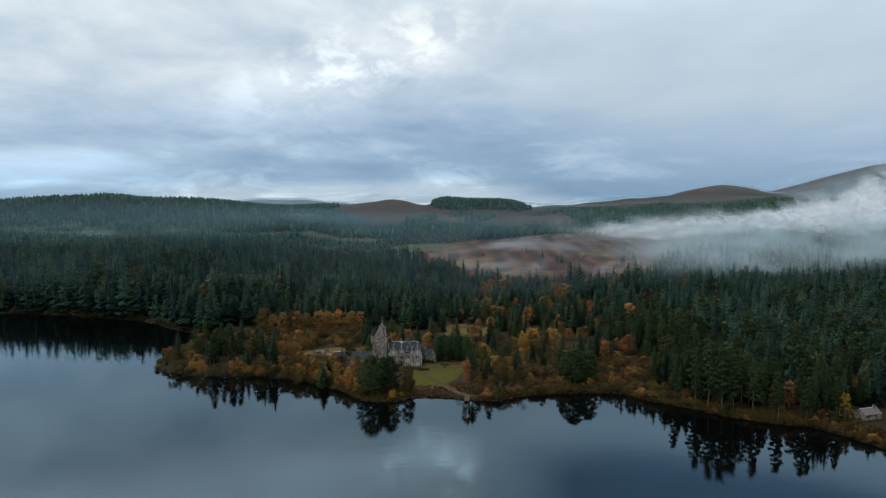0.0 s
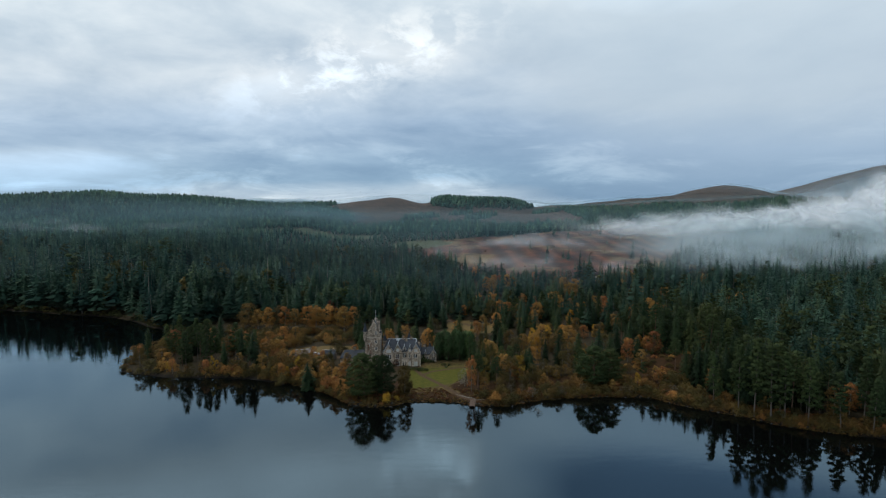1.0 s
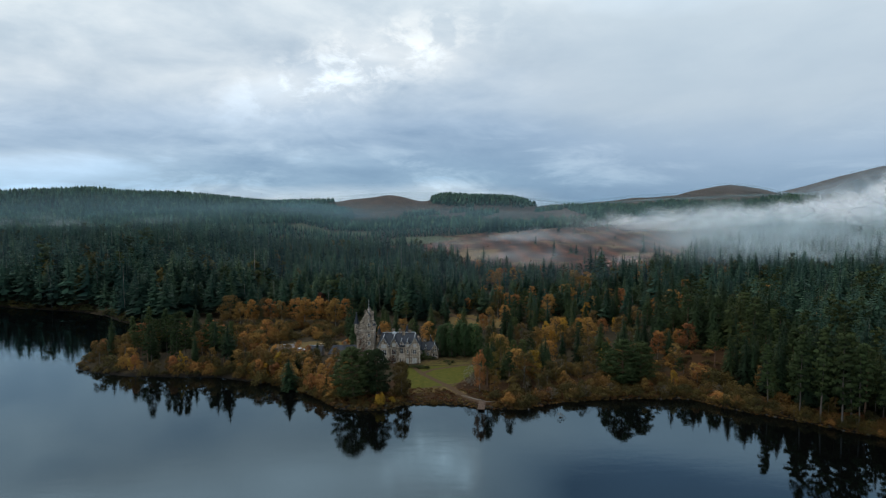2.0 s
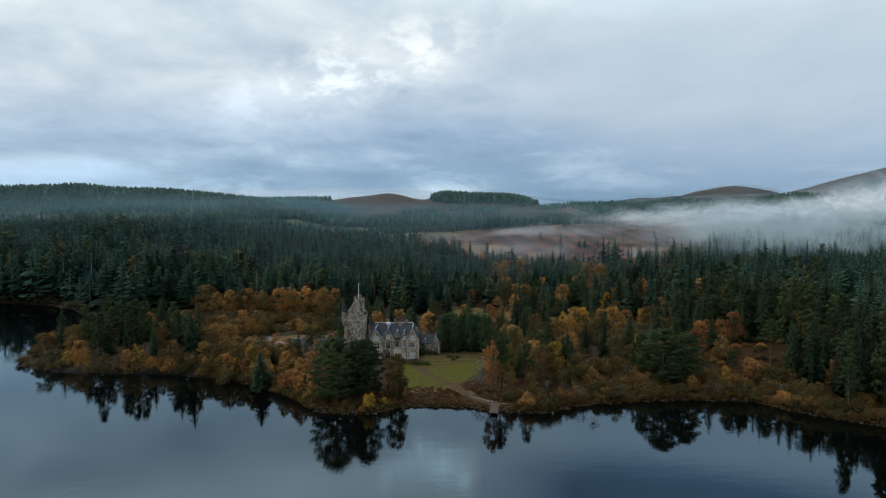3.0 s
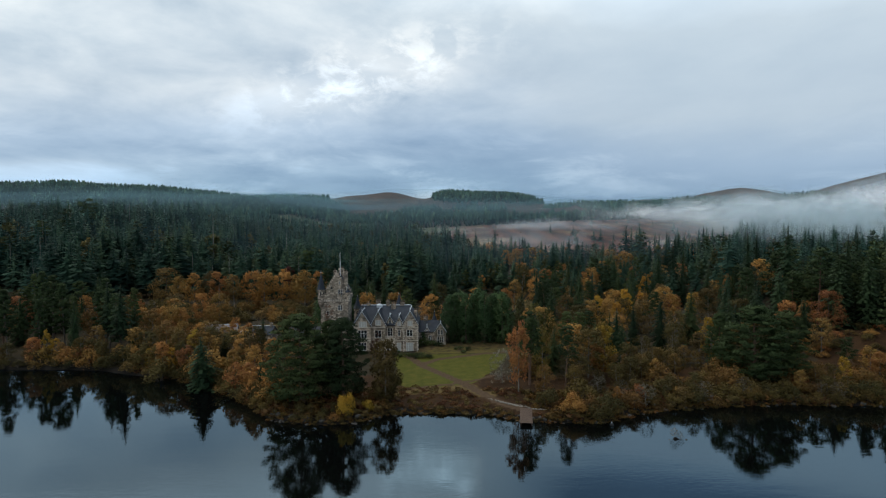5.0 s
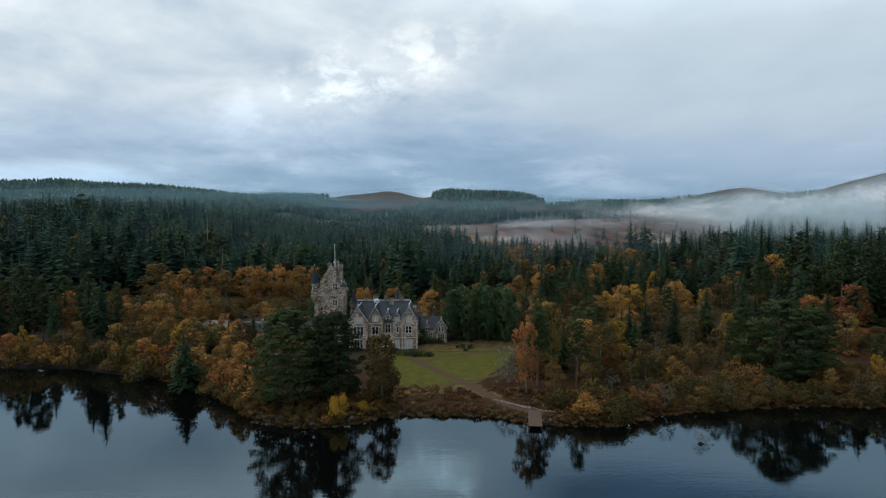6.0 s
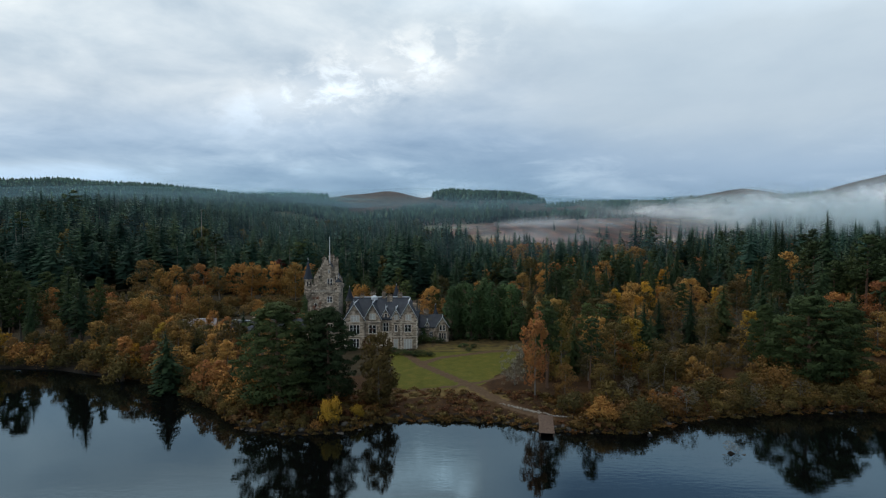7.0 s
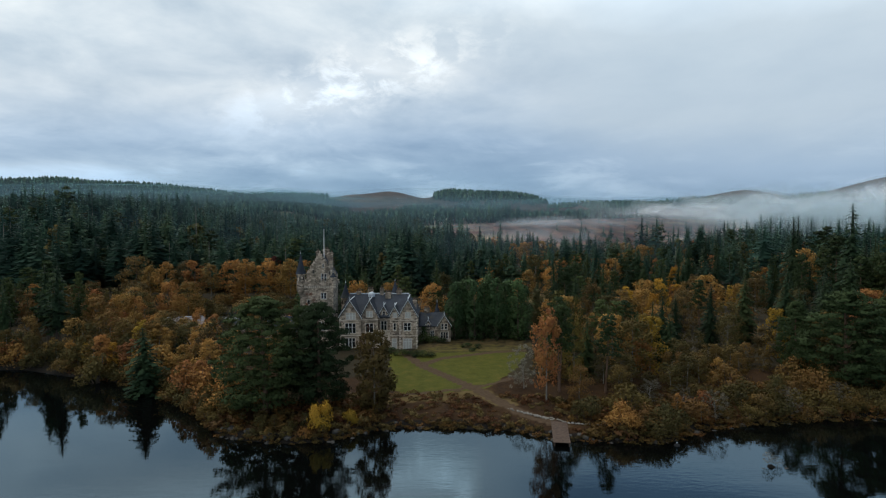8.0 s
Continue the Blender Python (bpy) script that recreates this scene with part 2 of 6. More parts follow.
def plain(name, colour, rough=.7, spec=.3, var=.25, scale=2.0, metal=0.0):
    k = Mat(name, rough, spec, metal)
    f = k.noise(k.world(), scale, 5, .62)
    lo, hi = tuple(c * (1 - var) for c in colour), tuple(min(1, c * (1 + var)) for c in colour)
    k.bump(f, .2, .02)
    return k.base(k.ramp(f, [(.3, lo), (.7, hi)]))


M_STONE, M_SLATE = stone_wall(), slate()
M_DRESSED = plain("dressed_sandstone", (.47, .40, .325), .8, .2)
M_WHITE = plain("weathered_white_paint", (.56, .57, .56), .55, .4, .12)
M_BLIND = plain("white_blind", (.40, .39, .36), .8, .2, .08)
M_LEAD = plain("lead_flashing", (.42, .45, .48), .6, .35, .2)
M_POT = plain("chimney_clay", (.13, .095, .075), .8, .2)
M_WOOD = plain("brown_timber", (.075, .050, .037), .8, .2, .4, 3.0)
M_ROCK = plain("shore_rock", (.045, .041, .036), .85, .2, .6, 1.6)
M_PALEROCK = plain("pale_edging_stone", (.17, .155, .135), .85, .2, .4, 2.0)
M_RUSTROOF = plain("lichened_slate", (.15, .125, .12), .6, .4, .35, 1.2)
M_CARW = plain("white_car_paint", (.52, .53, .54), .25, .5, .04)
M_CARG = plain("grey_car_paint", (.12, .13, .14), .25, .5, .06)
M_TYRE = plain("tyre_rubber", (.02, .02, .02), .8, .2)
M_GLASS = Mat("dark_window_glass", .08, .5).base((.012, .014, .016))


def water():
    k = Mat("loch_water", .015, .0)
    co = k.world()
    long = k.noise(k.scaled(co, (.10, .32, 1)), 1.0, 3, .5, .3)
    fine = k.noise(k.scaled(co, (.7, 1.9, 1)), 1.0, 3, .55)
    calm = k.span(k.noise(k.scaled(co, (.012, .03, 1)), 1.0, 3), .40, .64, .25, 1.0)
    k.bump(k.math("ADD", k.math("MULTIPLY", long, .6), k.math("MULTIPLY", fine, k.math("MULTIPLY", calm, .52))), .35, .055)
    k.base((.0015, .0017, .0016))
    gloss, fres, mx = (k.n(q) for q in ("ShaderNodeBsdfGlossy", "ShaderNodeFresnel", "ShaderNodeMixShader"))
    gloss.inputs["Color"].default_value = (.60, .83, 1.0, 1)
    gloss.inputs["Roughness"].default_value = .015
    fres.inputs["IOR"].default_value = 1.6
    ripple = k.p.inputs["Normal"].links[0].from_socket
    k.link(ripple, gloss.inputs["Normal"])
    k.link(ripple, fres.inputs["Normal"])
    k.link(fres.outputs[0], mx.inputs[0])
    k.link(k.p.outputs[0], mx.inputs[1])
    k.link(gloss.outputs[0], mx.inputs[2])
    k.link(mx.outputs[0], k.out.inputs[0])
    return k.mat


def ground_mat():
    k = Mat("hill_ground", .95, .1)
    co = k.world()
    n1, n2, n3 = k.noise(co, .06, 5, .6), k.noise(co, .5, 5, .65), k.noise(co, 2.6, 4, .7)
    both = k.math("ADD", k.math("MULTIPLY", n1, .5), k.math("MULTIPLY", n2, .5))
    floor = k.ramp(both, [(.32, (.014, .013, .008)), (.5, (.028, .022, .012)), (.68, (.044, .030, .014))])
    heather = k.ramp(k.math("ADD", k.math("MULTIPLY", n1, .65), k.math("MULTIPLY", n2, .35)), [(.34, (.028, .021, .017)), (.48, (.052, .036, .028)), (.6, (.080, .047, .033)), (.7, (.078, .060, .034))])
    bracken = k.ramp(k.math("ADD", k.math("MULTIPLY", n2, .6), k.math("MULTIPLY", n3, .4)), [(.32, (.012, .007, .004)), (.46, (.028, .014, .006)), (.6, (.042, .022, .008)), (.74, (.046, .034, .012))])
    grass = k.ramp(k.math("ADD", k.math("MULTIPLY", n2, .6), k.math("MULTIPLY", n3, .4)), [(.3, (.036, .041, .006)), (.5, (.060, .062, .009)), (.66, (.094, .078, .015)), (.8, (.108, .078, .024))])
    field = k.ramp(both, [(.35, (.048, .060, .034)), (.65, (.078, .085, .046))])
    straw = k.ramp(both, [(.35, (.075, .052, .019)), (.65, (.125, .088, .034))])
    gravel = k.ramp(n3, [(.3, (.045, .028, .016)), (.7, (.085, .056, .034))])
    # old plough furrows of the felled plantation
    wave = k.n("ShaderNodeTexWave")
    wave.wave_type, wave.bands_direction = "BANDS", "X"
    k.link(k.scaled(co, (1, .35, 1)), wave.inputs["Vector"])
    for key, val in (("Scale", .012), ("Distortion", 12.0), ("Detail", 3.0), ("Detail Scale", .22)):
        wave.inputs[key].default_value = val
    rut = k.math("ADD", k.math("MULTIPLY", wave.outputs["Fac"], .62), k.math("ADD", k.math("MULTIPLY", k.math("SUBTRACT", n2, .5), 1.0), k.math("MULTIPLY", k.math("SUBTRACT", k.noise(co, .045, 6, .65), .5), 2.4)))
    felled = k.ramp(rut, [(.0, (.026, .014, .011)), (.42, (.070, .028, .017)), (.8, (.125, .046, .024)), (1, (.150, .076, .038))])
    felled = k.mix(k.span(k.noise(co, .011, 5, .62), .50, .60), felled, k.ramp(n2, [(.35, (.060, .046, .024)), (.65, (.20, .135, .065))]))
    felled = k.mix(k.span(k.noise(co, .035, 5, .65), .56, .66), felled, (.030, .024, .018))
    c = floor
    for name, col in (("heather", heather), ("felled", felled), ("field", field), ("bracken", bracken), ("straw", straw), ("grass", grass), ("gravel", gravel), ("wet", (.012, .010, .008))):
        edge = k.math("ADD", k.attr(name), k.math("MULTIPLY", k.math("SUBTRACT", n2, .5), .6))
        c = k.mix(k.span(edge, .35, .65), c, col)
    k.bump(k.math("ADD", n2, k.math("MULTIPLY", n3, .5)), .6, .25)
    return k.base(c)


def mist_mat(name, scale, lo, hi, most, stretch=(1, 1, 1), colour=(.80, .84, .88)):
    k = Mat(name, 1.0, 0.0)
    f = k.noise(k.scaled(k.world(), tuple(s * scale for s in stretch)), 1.0, 6, .58, .5)
    a = k.math("MULTIPLY", k.math("MULTIPLY", k.span(f, lo, hi), k.attr("fade")), most)
    d, t, mx, tr, top = (k.n(s) for s in ("ShaderNodeBsdfDiffuse", "ShaderNodeBsdfTranslucent", "ShaderNodeMixShader", "ShaderNodeBsdfTransparent", "ShaderNodeMixShader"))
    for q in (d, t):
        q.inputs[0].default_value = (*colour, 1)
    mx.inputs[0].default_value = .4
    k.link(d.outputs[0], mx.inputs[1])
    k.link(t.outputs[0], mx.inputs[2])
    k.link(a, top.inputs[0])
    k.link(tr.outputs[0], top.inputs[1])
    k.link(mx.outputs[0], top.inputs[2])
    k.link(top.outputs[0], k.out.inputs[0])
    return k.mat


def billow_mat(name, scale, lo, hi, most, colour=(.90, .92, .94)):
    """Mist that thins out upwards into ragged plumes."""
    k = Mat(name, 1.0, 0.0)
    f = k.noise(k.scaled(k.world(), (scale, scale, scale * 1.25)), 1.0, 5, .54, .6)
    body = k.math("SUBTRACT", k.math("ADD", f, .37), k.math("MULTIPLY", k.attr("rise"), .62))
    a = k.math("MULTIPLY", k.math("MULTIPLY", k.span(body, lo, hi), k.attr("fade")), most)
    d, t, mx, tr, top = (k.n(s) for s in ("ShaderNodeBsdfDiffuse", "ShaderNodeBsdfTranslucent", "ShaderNodeMixShader", "ShaderNodeBsdfTransparent", "ShaderNodeMixShader"))
    for q in (d, t):
        q.inputs[0].default_value = (*colour, 1)
    mx.inputs[0].default_value = .4
    k.link(d.outputs[0], mx.inputs[1])
    k.link(t.outputs[0], mx.inputs[2])
    k.link(a, top.inputs[0])
    k.link(tr.outputs[0], top.inputs[1])
    k.link(mx.outputs[0], top.inputs[2])
    k.link(top.outputs[0], k.out.inputs[0])
    return k.mat


M_WATER, M_GROUND = water(), ground_mat()


# ---- the lie of the land ----
SHORE = [(-2500, 700), (-900, 540), (-381, 499), (-338, 491), (-288, 475), (-251, 463), (-222, 446), (-193, 420), (-150, 398), (-110, 389), (-78, 380),
         (-74, 372), (-88, 366), (-131, 374), (-155, 364), (-166, 346), (-163, 328), (-155, 314), (-137, 306), (-114, 302), (-93, 300.5),
         (-77, 295), (-61, 286.5), (-46, 273.5), (-37, 263), (-24, 260.3), (-12, 265), (3, 264.3), (12, 260.5), (26, 259), (36, 265),
         (47, 268), (68, 269.3), (85, 266.5), (95, 256), (108, 247), (120, 236), (133, 229), (148, 221), (160, 202), (190, 165),
         (260, 60), (420, -120), (900, -500), (2600, -1500)]


def rounded(points, steps=5):
    """A smooth line through the points, with a little of a shore's raggedness."""
    p = np.array(points, float)
    out = []
    for i in range(len(p) - 1):
        a, b, c, d = p[max(i - 1, 0)], p[i], p[i + 1], p[min(i + 2, len(p) - 1)]
        for s in range(steps):
            t = s / steps
            q = .5 * (2 * b + (c - a) * t + (2 * a - 5 * b + 4 * c - d) * t * t + (3 * b - a - 3 * c + d) * t ** 3)
            if np.linalg.norm(c - b) < 70:
                q = q + np.array([noise.noise((q[0] * .11, q[1] * .11, 3.3)), noise.noise((q[0] * .11, q[1] * .11, 7.7))]) * 1.3
            out.append(q)
    out.append(p[-1])
    return np.array(out)


LINE = rounded(SHORE)
RING = np.vstack([LINE, [(9000, -1500), (9000, 9000), (-9000, 9000), (-9000, 700)]])


def shore_distance(x, y):
    """Metres inland from the water's edge (out in the loch: minus)."""
    x, y = np.atleast_1d(np.asarray(x, float)), np.atleast_1d(np.asarray(y, float))
    best = np.full(x.shape, 1e18)
    for (ax, ay), (bx, by) in zip(LINE[:-1], LINE[1:]):
        ex, ey = bx - ax, by - ay
        t = np.clip(((x - ax) * ex + (y - ay) * ey) / (ex * ex + ey * ey), 0, 1)
        best = np.minimum(best, (x - ax - t * ex) ** 2 + (y - ay - t * ey) ** 2)
    inside = np.zeros(x.shape, bool)
    for (ax, ay), (bx, by) in zip(RING, np.roll(RING, -1, axis=0)):
        if ay != by:
            inside ^= ((ay > y) != (by > y)) & (x < (bx - ax) * (y - ay) / (by - ay) + ax)
    return np.where(inside, 1, -1) * np.sqrt(best)


def smooth(v, a, b):
    t = np.clip((np.asarray(v, float) - a) / (b - a), 0, 1)
    return t * t * (3 - 2 * t)


def waves(x, y, scale, seed):
    """Cheap rolling noise, about -1 to 1."""
    r = np.random.RandomState(seed)
    s = 0
    for i in range(7):
        a, ph, f = r.rand() * 6.28, r.rand() * 6.28, (.6 + 1.3 * r.rand()) / scale
        s = s + np.sin((x * math.cos(a) + y * math.sin(a)) * f * 6.28 + ph)
    return s / 3.2


def bump_at(x, y, cx, cy, sx, sy, power=2):
    return np.exp(-(np.abs((x - cx) / sx) ** power + np.abs((y - cy) / sy) ** power))


def height(x, y, d=None):
    x, y = np.atleast_1d(np.asarray(x, float)), np.atleast_1d(np.asarray(y, float))
    d = shore_distance(x, y) if d is None else d
    i = np.maximum(d, 0)
    z = np.where(d < 0, np.maximum(-5, d * .35), .7 * (1 - np.exp(-i / .8)) + 1.5 * (1 - np.exp(-i / 14)))
    up = np.interp(y, (330, 450, 600, 700, 900, 1100, 1300, 1500, 2000, 5000), (0, 2.5, 8, 13, 27, 40, 56, 68, 60, 60))
    z = z + 4.72 * bump_at(x, y, 36, 251.2, 2.6, 2.2)
    z = z + up * smooth(d, 20, 170)
    z = z + 14 * smooth(d, 60, 380) * smooth(x, 120, 420) * smooth(-y, -620, -200)
    z = z + 6 * bump_at(x, y, 110, 309, 24, 22)
    z = z + 13 * smooth(d, 2, 55) * smooth(-x, 150, 230)
    far = smooth(d, 60, 400)
    z = z + far * waves(x, y, 260, 4) * np.interp(y, (350, 700, 1400), (.4, 1.2, 4))
    z = z + 38 * bump_at(x, y, -760, 1330, 335, 170) + 24 * bump_at(x, y, -1500, 1400, 500, 260)
    z = z + 38 * bump_at(x, y, -125, 1560, 105, 130) + 28 * bump_at(x, y, 105, 1570, 128, 110, 6)
    z = z + 30 * bump_at(x, y, 1000, 1750, 450, 380) + 44 * bump_at(x, y, 850, 2250, 480, 260)
    z = z + 87 * bump_at(x, y, 1215, 2560, 265, 270) + 228 * bump_at(x, y, 2380, 2860, 720, 400)
    z = z + 74 * bump_at(x, y, -1180, 4200, 560, 260)
    return z


def in_poly(x, y, poly):
    inside = np.zeros(np.shape(x), bool)
    p = np.array(poly, float)
    for (ax, ay), (bx, by) in zip(p, np.roll(p, -1, axis=0)):
        if ay != by:
            inside ^= ((ay > y) != (by > y)) & (x < (bx - ax) * (y - ay) / (by - ay) + ax)
    return inside


def along(x, y, pts, width):
    best = np.full(np.shape(x), 1e18)
    for (ax, ay), (bx, by) in zip(pts[:-1], pts[1:]):
        ex, ey = bx - ax, by - ay
        t = np.clip(((x - ax) * ex + (y - ay) * ey) / (ex * ex + ey * ey), 0, 1)
        best = np.minimum(best, (x - ax - t * ex) ** 2 + (y - ay - t * ey) ** 2)
    return 1 - smooth(np.sqrt(best), width * .45, width * 1.0)


LAWN = [(-15, 279), (-6, 277.5), (3, 281), (9, 292), (13, 305), (15, 314), (-2, 317), (-12, 309), (-17, 308), (-15.5, 292)]
FELLED = [(-70, 790), (-8, 690), (70, 585), (150, 560), (215, 600), (280, 690), (420, 860), (520, 1050), (200, 1010), (60, 960), (-10, 900)]
FIELDS = [[(-420, 950), (-300, 935), (-110, 925), (-90, 965), (-130, 985), (-420, 990)], [(-80, 860), (-30, 810), (20, 880), (0, 920), (-50, 915)]]
GLADES = [[(-82, 337), (-48, 340), (-44, 352), (-62, 358), (-84, 352)], [(4, 382), (30, 380), (36, 402), (14, 420), (0, 410)],
          [(92, 392), (122, 396), (118, 420), (95, 416)], [(87, 289), (101, 284), (116, 290), (119, 305), (101, 311), (90, 303)]]
TRACKS = [([(12.1, 263.5), (6.5, 269.4), (.3, 280.5), (-9.3, 295.3), (-13, 305)], 1.5), ([(-9.5, 296), (-5.4, 301.7), (6.4, 307.4), (13, 309)], 1.3), ([(-14, 276.3), (-1.6, 280.3), (4, 283), (8, 287)], .8), ([(-14, 309), (-22, 309.5)], 2.0),
          ([(-4, 440), (4, 424), (9, 412), (26, 398)], 2.6), ([(-80, 334), (-64, 329), (-46, 330)], 3.4), ([(40, 900), (80, 930), (130, 925), (150, 960)], 4.0)]


def axis(marks):
    """Grid lines: (from, step at from) ... with the step growing evenly between the marks."""
    out = [marks[0][0]]
    for (a, s), (b, e) in zip(marks[:-1], marks[1:]):
        while out[-1] < b - .01:
            t = (out[-1] - a) / (b - a)
            out.append(min(b, out[-1] + s + (e - s) * t))
    return np.array(out)


def crown_normals(V, F, cells=26, own=.45):
    """Foliage turned outwards: each leaf's side that faces out of the crown, and normals that follow the crown's swell."""
    tri = V[F]
    c = tri.mean(1)
    lo, hi = c.min(0), c.max(0)
    step = max((hi - lo).max() / cells, 1e-6)
    q = np.floor((c - lo) / step).astype(int) + 3
    grid = np.zeros(q.max(0) + 4)
    fn = np.cross(tri[:, 1] - tri[:, 0], tri[:, 2] - tri[:, 0])
    area = np.linalg.norm(fn, axis=1) + 1e-12
    np.add.at(grid, (q[:, 0], q[:, 1], q[:, 2]), area)
    for k in range(2):
        for ax in range(3):
            grid = (np.roll(grid, 1, ax) + 2 * grid + np.roll(grid, -1, ax)) / 4
    g = -np.stack(np.gradient(grid), -1)[q[:, 0], q[:, 1], q[:, 2]]
    g = g / (np.linalg.norm(g, axis=1)[:, None] + 1e-9)
    away = c - np.array([0, 0, lo[2] + .3 * (hi[2] - lo[2])])
    away = away / (np.linalg.norm(away, axis=1)[:, None] + 1e-9)
    out = g + .5 * away
    fn = fn / area[:, None]
    flip = (fn * out).sum(1) < 0
    F = np.where(flip[:, None], F[:, ::-1], F)
    fn = np.where(flip[:, None], -fn, fn)
    n = out + own * fn
    n = n / (np.linalg.norm(n, axis=1)[:, None] + 1e-9)
    N = np.zeros_like(V)
    for k in range(3):
        np.add.at(N, F[:, k], n)
    return F, N / (np.linalg.norm(N, axis=1)[:, None] + 1e-9)


def link_mesh(name, V, F, mat, attrs=None, smooth_shade=False, parent=None, normals=None):
    """One mesh object out of arrays of corners and faces (all with the same number of corners)."""
    me = bpy.data.meshes.new(name)
    V, F = np.asarray(V, np.float32), np.asarray(F, np.int32)
    k = F.shape[1]
    me.vertices.add(len(V))
    me.vertices.foreach_set("co", V.ravel())
    me.loops.add(F.size)
    me.loops.foreach_set("vertex_index", F.ravel())
    me.polygons.add(len(F))
    me.polygons.foreach_set("loop_start", np.arange(0, F.size, k, dtype=np.int32))
    me.polygons.foreach_set("use_smooth", np.full(len(F), smooth_shade))
    for key, val in (attrs or {}).items():
        me.attributes.new(key, "FLOAT", "POINT").data.foreach_set("value", np.asarray(val, np.float32))
    me.materials.append(mat)
    me.update(calc_edges=True)
    me.validate()
    if normals is not None:
        me.normals_split_custom_set_from_vertices(normals)
    ob = new(name, me)
    if parent:
        ob.parent = parent
    return ob


def sheet(xs, ys):
    X, Y = np.meshgrid(xs, ys)
    nx = len(xs)
    i = (np.arange(len(ys) - 1)[:, None] * nx + np.arange(nx - 1)[None, :]).ravel()
    return X.ravel(), Y.ravel(), np.stack([i, i + 1, i + nx + 1, i + nx], axis=1)


GX = axis([(-4990, 260), (-900, 40), (-190, 4), (-90, 1.6), (-22, .9), (18, .9), (120, 2.0), (230, 5), (900, 40), (4990, 260)])
GY = axis([(-3000, 400), (0, 60), (190, 6), (250, 1.1), (318, 1.1), (335, 1.8), (430, 5), (1000, 16), (1700, 26), (4990, 160)])
gx, gy, gf = sheet(GX, GY)
gd = shore_distance(gx, gy)
gz = height(gx, gy, gd)
near = (gd > 0) & (gd < 60)
gz = gz + np.where(near, waves(gx, gy, 6, 9) * .10 * smooth(gd, .5, 5) * (1 - in_poly(gx, gy, LAWN)), 0)


def cover(x, y, d):
    """What grows where: soft weights by kind of ground."""
    w = {}
    fuzz = waves(x, y, 22, 11) * 4
    w["grass"] = np.where(in_poly(x, y, LAWN), np.where(y > 306.5, .46, 1.0), 0.0)
    w["felled"] = np.where(in_poly(x + fuzz, y + fuzz, FELLED), 1.0, 0.0)
    w["field"] = np.where(sum(in_poly(x + fuzz, y + fuzz, p).astype(int) for p in FIELDS) > 0, 1.0, 0.0)
    w["straw"] = np.where(in_poly(x + fuzz * .3, y, GLADES[0]) | in_poly(x + fuzz * .3, y, GLADES[1]), .85, 0.0) + np.where(in_poly(x + fuzz * .2, y, [(-13, 306.5), (10, 308.5), (16, 312), (15, 324), (-7, 322)]), .52, 0.0) + .6 * along(x, y, [(-14, 274.8), (-5, 276.5), (1, 278), (5, 273)], 3.4)
    w["bracken"] = np.maximum(np.where((d > 0) & (d < 24) & (x > -60) & (x < 130), .75, 0.0), np.where(in_poly(x, y, GLADES[2]) | in_poly(x, y, GLADES[3]), 1.0, 0.0))
    w["heather"] = np.where((y > 1180) & (x > -330), .9, 0.0) * (1 - smooth(x, 400, 700) * .3)
    w["wet"] = np.where(d < 1.4, 1.0, 0.0)
    w["gravel"] = np.maximum.reduce([along(x, y, p, wd) for p, wd in TRACKS])
    return w


ground = link_mesh("ground", np.stack([gx, gy, gz], 1), gf, M_GROUND, cover(gx, gy, gd), True)
tagged(ground, "moorland, forest floor, lawn and rusty bracken banks round a loch", "ground", kind="structure")

wx, wy, wf = sheet(np.array([-4990, -1500, -300, 0, 300, 1500, 4990.]), np.array([-3000, -500, 100, 300, 600, 900, 1500.]))
loch = link_mesh("water", np.stack([wx, wy, wx * 0], 1), wf, M_WATER)
tagged(loch, "still dark loch mirroring trees and cloudy sky", "water", kind="structure")


# ---- mist lying over the woods and the felled slope ----
def mist(name, cx, cy, rx, ry, rise, mat, label, seed, base=6.0, shells=6, follow=.55):
    """A low billow of mist: soft mounds one over another, each fading away at its edge over the ground."""
    n, rings = 48, 18
    t, q = np.meshgrid(np.arange(n) / n * 2 * math.pi, np.linspace(0, 1, rings))
    t, q = t.ravel(), q.ravel()
    level = float(np.mean(height(cx + rx * np.array([-.5, 0, .5, 0]), cy + ry * np.array([0, -.6, 0, .6]))))
    i = (np.arange(rings - 1)[:, None] * n + np.arange(n)[None, :])
    j = (np.arange(rings - 1)[:, None] * n + (np.arange(n)[None, :] + 1) % n)
    f = np.stack([i, j, j + n, i + n], 2).reshape(-1, 4)
    Vs, Fs, fades = [], [], []
    for s in range(shells):
        k = 1.0 if shells == 1 else .3 + .9 * s / (shells - 1)
        wide = 1.12 - .28 * k
        x, y = cx + rx * wide * q * np.cos(t), cy + ry * wide * q * np.sin(t)
        dome = np.cos(q * math.pi / 2) ** 1.2
        z = follow * height(x, y) + (1 - follow) * level + base * (.6 + .4 * k) + rise * k * dome
        z = z + (waves(x, y, 150, seed + s) * .22 + waves(x, y, 50, seed + s + 40) * .10) * rise * k * np.sqrt(dome)
        Vs.append(np.stack([x, y, z], 1))
        Fs.append(f + s * n * rings)
        fades.append(smooth(1 - q, 0, .85) * (1.15 - .8 * s / max(shells - 1, 1) if shells > 1 else 1.0))
    ob = link_mesh(name, np.vstack(Vs), np.vstack(Fs), mat, {"fade": np.concatenate(fades)}, True)
    return tagged(ob, label, "mist", kind="stuff")


